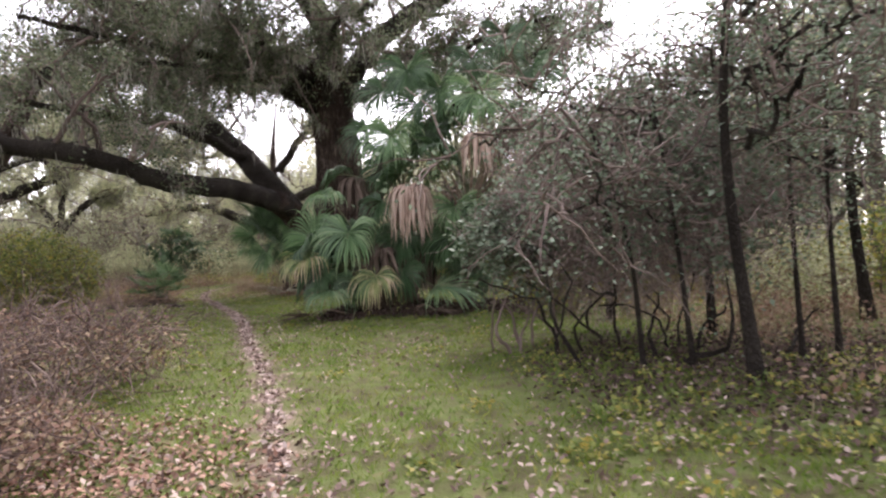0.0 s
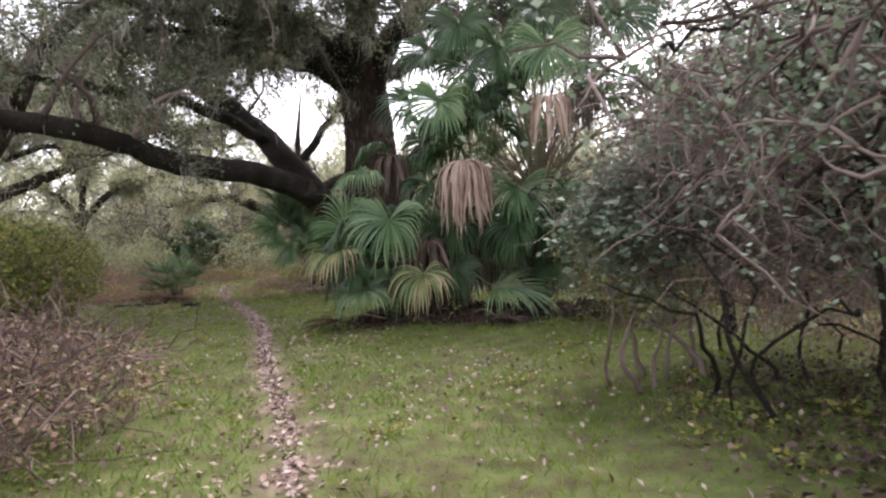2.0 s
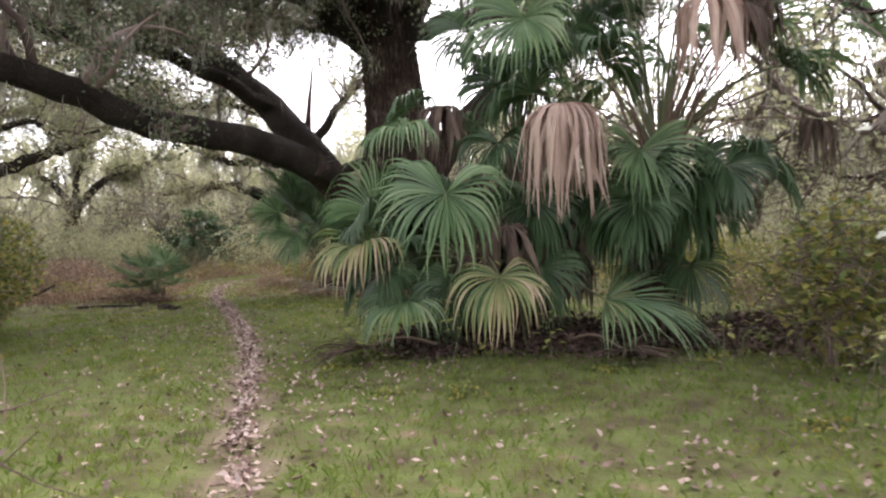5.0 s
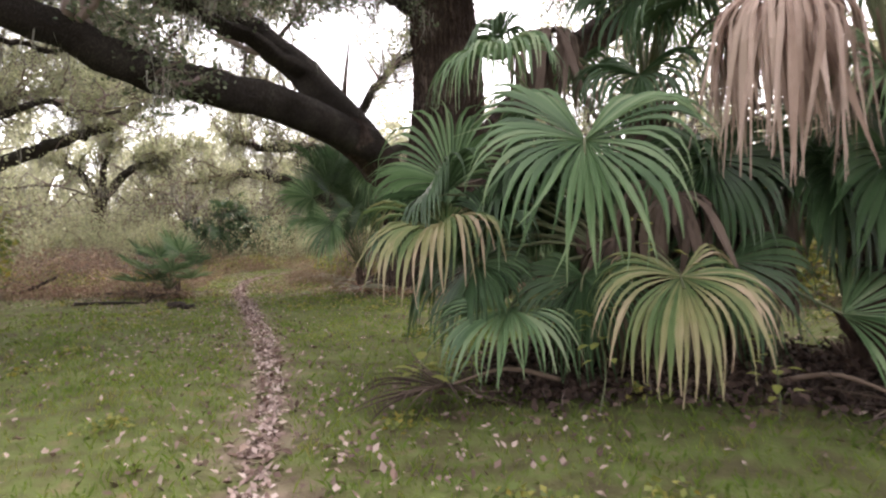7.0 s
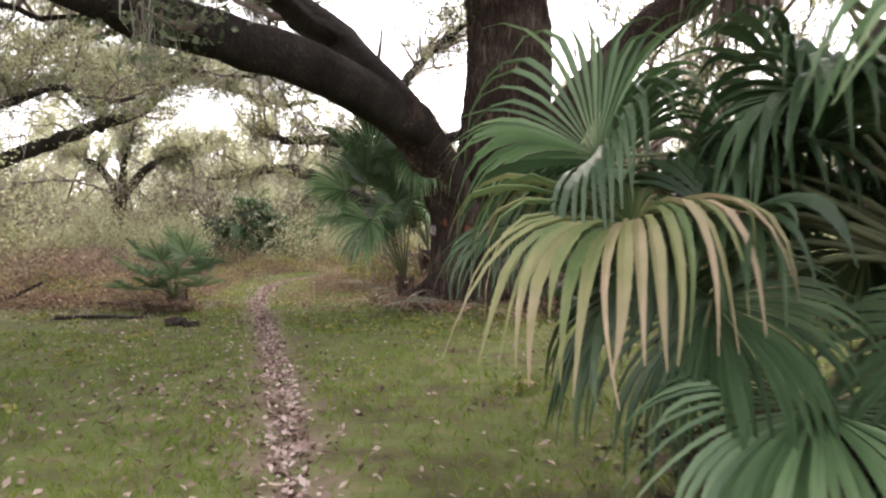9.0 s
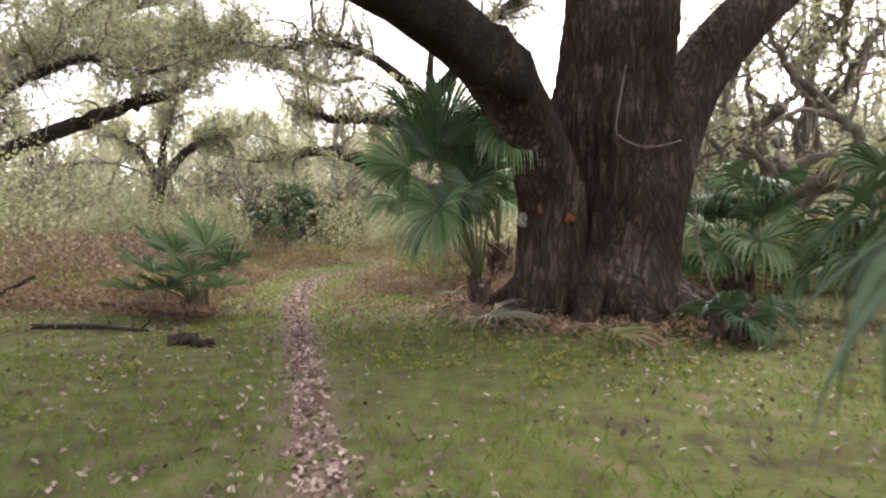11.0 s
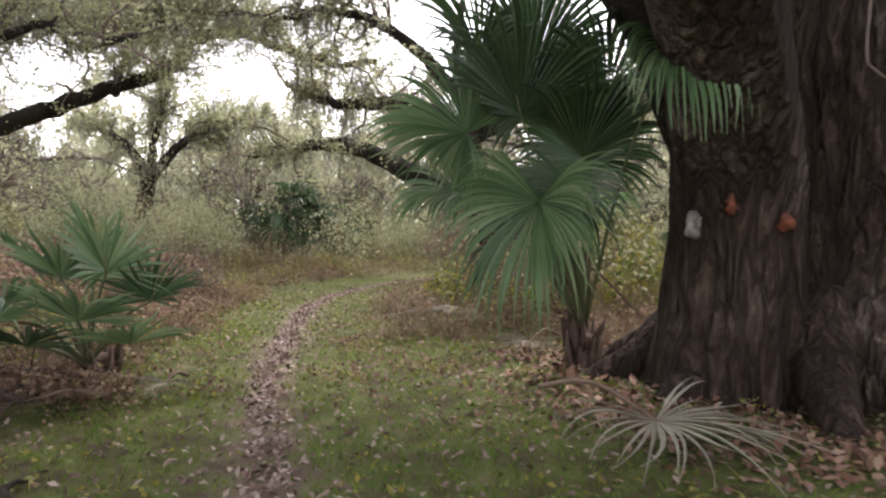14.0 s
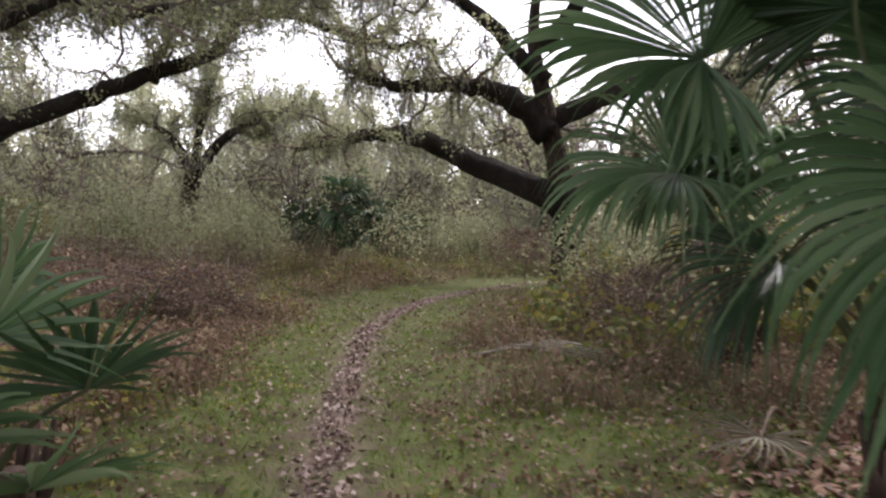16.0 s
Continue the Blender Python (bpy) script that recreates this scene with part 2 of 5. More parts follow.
def ground_z(x, y):
    x, y = np.asarray(x, float), np.asarray(y, float)
    d = np.abs(trail_side(x, y))
    z = 0.025 * np.sin(1.3 * x + 0.7 * y) + 0.02 * np.sin(2.9 * x - 2.1 * y + 1) + 0.012 * np.sin(5.3 * x + 4.7 * y)
    z = z * np.clip(d / 1.5, 0.25, 1)
    z -= 0.035 * np.exp(-(d / 0.22) ** 2)
    z += 0.16 * np.exp(-(((x + 4.1) ** 2 + (y - 23.7) ** 2) / 2.4 ** 2))
    z += 0.1 * np.clip((-trail_side(x, y) - 2.6) / 3, 0, 1) * np.clip((y - 18) / 4, 0, 1)
    return z


# ---- mesh helpers ----


class Build:
    def __init__(self):
        self.v, self.f, self.n = [], [], 0

    def add(self, verts, faces):
        self.v.append(np.asarray(verts, float))
        self.f.extend([tuple(i + self.n for i in f) for f in faces])
        self.n += len(verts)

    def mesh(self, name, material, smooth=True):
        me = bpy.data.meshes.new(name)
        me.from_pydata(np.concatenate(self.v).tolist() if self.v else [], [], self.f)
        me.materials.append(material)
        if smooth:
            me.polygons.foreach_set("use_smooth", np.ones(len(me.polygons), bool))
        me.update()
        return me


def rig(name, at, label, category, group="", kind=""):
    e = new(name)
    e.location = at
    return tagged(e, label, category, group, kind)


def part(name, built, material, parent, label="", smooth=True):
    """Links built (in world metres) as one mesh under parent."""
    me = built.mesh(name, material, smooth) if isinstance(built, Build) else built
    ob = new(name, me)
    o, p = Vector((0, 0, 0)), parent
    while p:
        o -= p.location
        p = p.parent
    me.transform(Matrix.Translation(o))
    ob.parent = parent
    return tagged(ob, label)


def quads(name, p, material):
    """A mesh of loose quads from an array (n, 4, 3)."""
    n = len(p)
    me = bpy.data.meshes.new(name)
    me.vertices.add(4 * n)
    me.vertices.foreach_set("co", np.ascontiguousarray(p, np.float32).ravel())
    me.loops.add(4 * n)
    me.loops.foreach_set("vertex_index", np.arange(4 * n, dtype=np.int32))
    me.polygons.add(n)
    me.polygons.foreach_set("loop_start", np.arange(0, 4 * n, 4, dtype=np.int32))
    me.materials.append(material)
    me.update(calc_edges=True)
    return me


def unit(a):
    return a / (np.linalg.norm(a, axis=-1, keepdims=True) + 1e-9)


def leaf_quads(rs, at, length, width, up=0.4, axis=None):
    """Leaf-shaped folded quads at the points at."""
    n = len(at)
    d = unit(rs.normal(size=(n, 3)) * (1, 1, 0.6) if axis is None else axis + 0.5 * rs.normal(size=(n, 3)))
    nor = unit(rs.normal(size=(n, 3)) + (0, 0, up * 3))
    s = unit(np.cross(d, nor))
    nor = np.cross(s, d)
    L = length * rs.uniform(0.6, 1.25, (n, 1))
    W = width * rs.uniform(0.7, 1.25, (n, 1))
    fold = nor * W * rs.uniform(0.05, 0.4, (n, 1))
    mid = at + d * L * 0.45
    tip = at + d * L - nor * L * rs.uniform(-0.1, 0.25, (n, 1))
    return np.stack([at, mid + s * W + fold, tip, mid - s * W + fold], 1)


def strands(rs, at, length, width, lean=0.08):
    """Hanging ribbons of two quads each, from the points at."""
    n = len(at)
    a = rs.uniform(0, math.pi, n)
    s = np.stack([np.cos(a), np.sin(a), 0 * a], 1) * width * rs.uniform(0.5, 1.3, (n, 1))
    L = length * rs.uniform(0.3, 1.3, (n, 1))
    w1, w2 = rs.normal(size=(n, 3)) * lean * L, rs.normal(size=(n, 3)) * lean * 2 * L
    p1 = at + w1 - np.array([0, 0, 0.5]) * L
    p2 = at + w2 - np.array([0, 0, 1.0]) * L
    return np.concatenate([np.stack([at - s, at + s, p1 + s, p1 - s], 1), np.stack([p1 - s, p1 + s, p2 + s * 0.15, p2 - s * 0.15], 1)])


def tube(b, pts, radii, sides=8, rough=0.0, rs=None, flare=0.0):
    """A tapered, closed tube along pts."""
    pts, radii = np.asarray(pts, float), np.asarray(radii, float)
    n = len(pts)
    tan = unit(np.gradient(pts, axis=0))
    ref = np.array([0.31, 0.17, 0.93]) if abs(tan[0, 2]) < 0.8 else np.array([0.95, 0.3, 0.05])
    x = unit(np.cross(tan[0], ref))
    ang = np.linspace(0, 2 * math.pi, sides, endpoint=False)
    verts = []
    bumps = rs.uniform(-1, 1, sides) if rs is not None else np.zeros(sides)
    for i in range(n):
        x = unit(x - tan[i] * np.dot(x, tan[i]))
        y = np.cross(tan[i], x)
        r = radii[i] * np.ones(sides)
        if rs is not None:
            bumps = 0.8 * bumps + 0.45 * rs.uniform(-1, 1, sides)
            r = r * (1 + rough * bumps)
        verts.append(pts[i] + (np.cos(ang) * r)[:, None] * x + (np.sin(ang) * r)[:, None] * y)
    verts = np.concatenate(verts)
    faces = [(i * sides + j, i * sides + (j + 1) % sides, (i + 1) * sides + (j + 1) % sides, (i + 1) * sides + j) for i in range(n - 1) for j in range(sides)]
    faces += [tuple(range(sides))[::-1], tuple(range((n - 1) * sides, n * sides))]
    b.add(verts, faces)


def wander(rs, at, way, length, n, wild=0.25, lift=0.0):
    """A crooked line of n points from at."""
    pts, d = [np.array(at, float)], unit(np.array(way, float))
    for _ in range(n - 1):
        d = unit(d + wild * rs.normal(size=3) + np.array([0, 0, lift]))
        pts.append(pts[-1] + d * length / (n - 1))
    return np.array(pts)


def twigs_mesh(name, rs, at, way, length, r0, material, k=6, wild=0.4, sag=0.0):
    """Many crooked three-sided twigs at once, from the points at along way."""
    n = len(at)
    d, lines = unit(way), [at]
    step = (length / (k - 1))[:, None]
    for _ in range(k - 1):
        d = unit(d + wild * rs.normal(size=(n, 3)) - np.array([0, 0, sag]))
        q = lines[-1] + d * step
        q[:, 2] = np.maximum(q[:, 2], 0.03)
        lines.append(q)
    L = np.stack(lines, 1)
    tan = unit(np.gradient(L, axis=1))
    x = unit(np.cross(tan, unit(rs.normal(size=(n, 1, 3)))))
    y = np.cross(tan, x)
    rad = (r0[:, None] * np.linspace(1, 0.25, k))[..., None]
    ring = np.stack([L + rad * (x * math.cos(a) + y * math.sin(a)) for a in (0, 2.094, 4.189)], 2)
    idx = np.arange(n * k * 3).reshape(n, k, 3)
    f = np.stack([np.stack([idx[:, :-1, j], idx[:, :-1, (j + 1) % 3], idx[:, 1:, (j + 1) % 3], idx[:, 1:, j]], -1) for j in range(3)], 2).reshape(-1, 4)
    me = bpy.data.meshes.new(name)
    me.vertices.add(n * k * 3)
    me.vertices.foreach_set("co", ring.astype(np.float32).ravel())
    me.loops.add(f.size)
    me.loops.foreach_set("vertex_index", f.astype(np.int32).ravel())
    me.polygons.add(len(f))
    me.polygons.foreach_set("loop_start", np.arange(0, f.size, 4, dtype=np.int32))
    me.materials.append(material)
    me.update(calc_edges=True)
    return me


# ---- trees ----


def old_trunk(b, pts, r0, r1, rs):
    """A great trunk with a flared, buttressed foot and furrowed sides."""
    k, sides = 110, 180
    line = catmull(pts, k)
    a = np.linspace(0, 2 * math.pi, sides, endpoint=False)
    ph = rs.uniform(0, 6.28, 12)
    verts = []
    for i in range(k):
        u = i / (k - 1)
        z = line[i][2]
        r = r0 + (r1 - r0) * u ** 0.9
        foot = math.exp(-max(z, 0) / 0.42)
        lobes = 0.5 + 0.5 * np.cos(5 * a + ph[0] + 0.5 * np.sin(2 * a + ph[1]))
        rad = r * (1 + foot * (0.05 + 0.36 * lobes) + 0.045 * np.cos(3 * a + ph[2] + z * 0.4) + 0.03 * np.cos(7 * a + ph[3] - z * 0.5))
        furrow = np.abs(np.sin(15 * a + ph[4] + 0.9 * np.sin(1.7 * z + 3 * a) + 0.35 * np.sin(6.1 * z + 5 * a))) ** 0.6
        furrow2 = np.abs(np.sin(29 * a + ph[5] + 0.8 * np.sin(3.3 * z + 7 * a + ph[6]) + 0.4 * np.sin(9 * z)))
        rad = rad + 0.075 * furrow + 0.045 * furrow2 + 0.014 * rs.normal(size=sides)
        verts.append(np.stack([line[i][0] + rad * np.cos(a), line[i][1] + rad * np.sin(a), z + 0 * a], 1))
    b.add(np.concatenate(verts), [(i * sides + j, i * sides + (j + 1) % sides, (i + 1) * sides + (j + 1) % sides, (i + 1) * sides + j) for i in range(k - 1) for j in range(sides)])


def oak(name, at, label, trunks, limbs, seed, subs=10, twigs=6, leaves=26, leaf=(0.1, 0.028), moss=0.5, moss_len=0.5, reach=(1.2, 3.2), leaf_mat=None, bark=None, group="", spread=0.22, sides=14, u0=0.3, bare=0.0, strand=9, fine=5, slim=0.035):
    """An oak: trunks and limbs are (points, thick, thin[, share of foliage]); branches, leaves and moss grow on the limbs."""
    rs = np.random.RandomState(seed)
    thing = rig(name, at, label, "tree", group)
    for j, (pts, r0, r1) in enumerate(trunks):
        b = Build()
        if r0 > 0.9:
            old_trunk(b, pts, r0, r1, rs)
        else:
            k = 26
            line = catmull(pts, k)
            u = np.linspace(0, 1, k)
            rad = r0 + (r1 - r0) * u ** 0.8
            if pts[0][2] < 0:
                rad = rad * (1 + 0.45 * np.exp(-u * 9))
            k2 = 40 if r0 > 0.3 else 10
            tube(b, line, rad, k2, 0.09, rs)
        part("trunk", b, bark or BARK, thing)
    br, at_leaf, at_moss = Build(), [], []
    for pts, r0, r1, share, *more in limbs:
        b = Build()
        k = 6 + 4 * len(pts)
        line = catmull(pts, k)
        line[1:] += rs.normal(size=(k - 1, 3)) * 0.04
        tube(b, line, np.linspace(r0, r1, k), sides, 0.12, rs)
        part("limb", b, LIMB if bark is None else bark, thing)
        size = np.linalg.norm(line[-1] - line[0])
        at_moss.append(line[rs.randint(k // 4, k, int(20 * moss * share))])
        for _ in range(int(subs * share)):
            u = rs.uniform(u0, 1) ** 0.8
            i = min(k - 2, int(u * (k - 1)))
            t = unit(line[i + 1] - line[i])
            way = 0.55 * t + 0.75 * rs.normal(size=3) * (1, 1, 0.7) + np.array([0, 0, more[0] if more else 0.3])
            ln = rs.uniform(*reach)
            sub = wander(rs, line[i], way, ln, 8, 0.3, 0.03)
            ra = min(r0 + (r1 - r0) * u, slim * ln) * rs.uniform(0.5, 1)
            tube(br, sub, np.linspace(ra, 0.008, 8), 4 if fine < 5 else 5)
            at_moss.append(sub[rs.randint(2, 8, max(1, int(5 * moss)))])
            for _ in range(twigs):
                q = rs.randint(2, 8)
                tw = wander(rs, sub[q], rs.normal(size=3) + (0, 0, 0.2), rs.uniform(0.4, 1.1), fine, 0.35)
                tube(br, tw, np.linspace(0.014, 0.004, fine), 3)
                if rs.uniform() >= bare:
                    c = tw[rs.randint(1, fine, leaves)]
                    at_leaf.append(c + rs.normal(size=c.shape) * spread * rs.uniform(0.3, 1))
    if br.v:
        part("branchwork", br, TWIG, thing)
    if at_leaf:
        c = np.concatenate(at_leaf)
        part("crown", quads("crown", leaf_quads(rs, c, *leaf), leaf_mat or OAKLEAF), None, thing)
    if moss:
        c = np.concatenate(at_moss)
        c = np.repeat(c, strand, 0) + rs.normal(size=(strand * len(c), 3)) * (0.09, 0.09, 0.05)
        part("hanging_moss", quads("moss", strands(rs, c, moss_len, 0.008 if strand > 6 else 0.02), MOSS), None, thing, "grey strands of hanging moss")
    return thing


# ---- fan palms ----


def fan_leaf(thing, crown, hub, az, el, size, material=None, roll=0, droop=0.9, span=300, count=54, seed=0, split=0.5, stalk=None, label="", shut=0.0, petiole=True, hang=False):
    """A palm leaf: a stalk from crown to hub, and a pleated fan whose middle rib points along az, el (degrees)."""
    rs = np.random.RandomState(seed + 1000)
    a, e = radians(az), radians(el)
    axis = np.array([math.cos(a) * math.cos(e), math.sin(a) * math.cos(e), math.sin(e)])
    side = unit(np.cross(axis, (0, 0, 1.0)))
    nor = np.cross(side, axis)
    r = radians(roll)
    side, nor = side * math.cos(r) + nor * math.sin(r), nor * math.cos(r) - side * math.sin(r)
    hub = np.array(hub, float)
    b = Build()
    K = 10
    ang = np.radians(np.linspace(-span / 2, span / 2, count + 1))
    step = ang[1] - ang[0]
    us = np.linspace(0.0, 1, K)
    for i in range(count):
        th = (ang[i] + ang[i + 1]) / 2
        even = size * (0.64 + 0.36 * math.cos(th / 2) ** 1.2)
        L = even * rs.uniform(0.8, 1.12) * (0.6 if rs.uniform() < 0.07 else 1)
        d0 = axis * math.cos(th) + side * math.sin(th)
        d = unit(d0 + nor * (0.5 + shut) * abs(math.sin(th)) ** 2 + nor * (0.15 * (1 - math.cos(th)) + 0.12 * math.sin(3 * th + 1.7 * seed) + 0.05 * math.sin(7 * th + seed) + 0.03 * rs.normal()))
        across = unit(np.cross(nor, d))
        p, rows = hub.copy(), []
        shared = droop * (1 + 0.35 * math.sin(2.3 * th + seed) + 0.2 * math.sin(5.1 * th + 2 * seed))
        own = droop * rs.uniform(0.5, 1.7) + 0.12
        sway = rs.normal(size=3) * 0.2
        cut = split * rs.uniform(0.75, 1.3)
        half = even * math.tan(step / 2) * 1.05
        for k, u in enumerate(us):
            w = half * u if u < cut else half * cut * max(0.05, (1 - (u - cut) / (1 - cut)) ** 0.9)
            w = max(w, 0.003)
            fold = 0.6 * w + 0.001
            rows.append((p - across * w + nor * fold, p - nor * fold * 0.5, p + across * w + nor * fold))
            if hang:
                d = unit(d0 * max(0.0, 1 - 2.3 * u) + np.array([0, 0, 0.05 - 2.6 * u]) + sway * 1.5 * u)
                p = p + d * L / (K - 1)
                continue
            if u < cut:
                d = unit(d + np.array([0, 0, -shared * (u ** 1.6) * 0.85]))
            else:
                d = unit(d + np.array([0, 0, -own * (u ** 1.6) * 0.85]) + sway * (u - cut) / (1 - cut))
            p = p + d * (even if u < cut else L) / (K - 1)
        v = np.array(rows).reshape(-1, 3)
        b.add(v, [(3 * k + j, 3 * k + j + 1, 3 * k + j + 4, 3 * k + j + 3) for k in range(K - 1) for j in (0, 1)])
    blade = part("leaf", b, material or PALM, thing, label, smooth=False)
    along = blade.data.attributes.new("along", "FLOAT", "POINT")
    along.data.foreach_set("value", np.tile(np.repeat(us, 3), count).astype(np.float32))
    if petiole:
        s = Build()
        c = np.array(crown, float)
        ln = np.linalg.norm(hub - c)
        mid = (c + hub) / 2 + np.array([0, 0, 0.12 * ln])
        tip = hub + axis * size * 0.16
        line = catmull([c, mid, hub, tip], 10)
        tube(s, line, np.linspace(0.022, 0.008, 10), 5)
        part("stalk", s, stalk or STALK, blade)
    return blade


def palm_trunk(thing, base, top, r, seed, boots=60):
    """A palm's trunk with its ragged old leaf bases."""
    rs = np.random.RandomState(seed)
    b = Build()
    line = catmull([base, (np.array(base) + np.array(top)) / 2 + rs.normal(size=3) * 0.05, top], 10)
    tube(b, line, np.linspace(r, r * 0.8, 10), 12, 0.08, rs)
    trunk = part("trunk", b, BOOT, thing)
    for i in range(boots):
        u = rs.uniform(0, 1)
        c = line[int(u * 9)]
        a = rs.uniform(0, 2 * math.pi)
        out = np.array([math.cos(a), math.sin(a), 0])
        q = Build()
        tube(q, np.array([c + out * r * 0.7, c + out * r * 1.2 + (0, 0, 0.12), c + out * r * rs.uniform(1.2, 1.7) + (0, 0, rs.uniform(0.2, 0.38))]), [0.05, 0.035, 0.012], 4)
        part("leaf_base", q, BOOT, trunk)
    return trunk


def filler_leaves(thing, crown, n, seed, size=(0.7, 1.0), stem=(0.7, 1.4), el=(-20, 70), az=(0, 360), mats=None, droop=0.9, tilt=(25, 60)):
    rs = np.random.RandomState(seed)
    for i in range(n):
        a, e = rs.uniform(*az), rs.uniform(*el)
        ln = rs.uniform(*stem)
        hub = np.array(crown) + ln * np.array([math.cos(radians(a)) * math.cos(radians(e)), math.sin(radians(a)) * math.cos(radians(e)), math.sin(radians(e))])
        hub[2] = max(hub[2], 0.25)
        fan_leaf(thing, crown, hub, a + rs.uniform(-25, 25), e - rs.uniform(*tilt), rs.uniform(*size), (mats or [PALM, PALMDK])[rs.randint(len(mats or [1, 2]))], rs.uniform(-30, 30), droop, seed=seed * 50 + i, count=34)


# ---- shrubs and herbs ----


def thicket(name, at, label, size, seed, stems=14, twigs=900, leaves=8000, leaf=(0.05, 0.014), leaf_mat=None, twig_mat=None, hang=0.0, group="", low=0.0, stem_r=0.025, wild=0.35, patches=0, stem_mat=None, crook=0.25, spread=0.22):
    """A tangled shrub: crooked stems, a mass of twigs and small leaves within an ellipsoid of the given half sizes."""
    rs = np.random.RandomState(seed)
    thing = rig(name, at, label, "shrub", group)
    c, sz = np.array(at, float), np.array(size, float)
    for _ in range(stems):
        b = Build()
        p = c + np.array([rs.uniform(-0.7, 0.7) * sz[0], rs.uniform(-0.7, 0.7) * sz[1], 0])
        p[2] = ground_z(p[0], p[1]) - 0.03
        line = wander(rs, p, (rs.normal() * 0.35, rs.normal() * 0.35, 1), sz[2] * rs.uniform(1.0, 1.7), 10, crook, 0.12)
        tube(b, line, np.linspace(stem_r * rs.uniform(0.7, 1.4), 0.008, 10), 6, 0.1, rs)
        part("stem", b, stem_mat or TWIG, thing)

    def inside(n):
        d = unit(rs.normal(size=(n, 3)))
        r = rs.uniform(0, 1, (n, 1)) ** 0.4
        q = d * r * sz * (1, 1, 1.0) + c + (0, 0, sz[2] * (1 + low))
        q[:, 2] = np.maximum(q[:, 2], 0.05)
        return q
    way = rs.normal(size=(twigs, 3)) * (1, 1, 0.8) + (0, 0, -hang)
    tangle = part("tangle", twigs_mesh("tangle", rs, inside(twigs), way, rs.uniform(0.3, 1.0, twigs), rs.uniform(0.003, 0.01, twigs), twig_mat or TWIG, 6, wild, 0.1 * hang), None, thing)
    tagged(tangle, kind="stuff")
    if leaves:
        if patches:
            hubs = inside(patches)
            q = hubs[rs.randint(0, patches, leaves)] + rs.normal(size=(leaves, 3)) * spread
        else:
            q = inside(leaves)
        q[:, 2] = np.maximum(q[:, 2], 0.03)
        part("foliage", quads("foliage", leaf_quads(rs, q, *leaf, up=0.6), leaf_mat or BUSHLEAF), None, thing)
    return thing


def scatter(rs, n, x0, x1, y0, y1, keep):
    """Random ground points where keep(x, y), a chance, allows."""
    x, y = rs.uniform(x0, x1, n), rs.uniform(y0, y1, n)
    ok = rs.uniform(0, 1, n) < keep(x, y)
    x, y = x[ok], y[ok]
    return np.stack([x, y, ground_z(x, y)], 1)


def blades(rs, at, height, width):
    n = len(at)
    a = rs.uniform(0, 2 * math.pi, n)
    s = np.stack([np.cos(a), np.sin(a), 0 * a], 1) * width * rs.uniform(0.6, 1.3, (n, 1))
    h = height * rs.uniform(0.4, 1.4, (n, 1))
    lean = rs.normal(size=(n, 3)) * (0.45, 0.45, 0)
    m = at + (lean * 0.35 + (0, 0, 0.6)) * h
    t = at + (lean + (0, 0, 0.95)) * h
    return np.stack([at - s, at + s, m + s * 0.6, t], 1)


def stalks(rs, at, height, width):
    """Thin upright ribbons that bend over."""
    n = len(at)
    a = rs.uniform(0, 2 * math.pi, n)
    s = np.stack([np.cos(a), np.sin(a), 0 * a], 1) * width * rs.uniform(0.5, 1.2, (n, 1))
    h = height * rs.uniform(0.4, 1.3, (n, 1))
    lean = rs.normal(size=(n, 3)) * (0.3, 0.3, 0)
    m = at + (lean * 0.3 + (0, 0, 0.55)) * h
    t = at + (lean + (0, 0, 0.95)) * h
    return np.concatenate([np.stack([at - s, at + s, m + s * 0.8, m - s * 0.8], 1), np.stack([m - s * 0.8, m + s * 0.8, t + s * 0.25, t - s * 0.25], 1)])


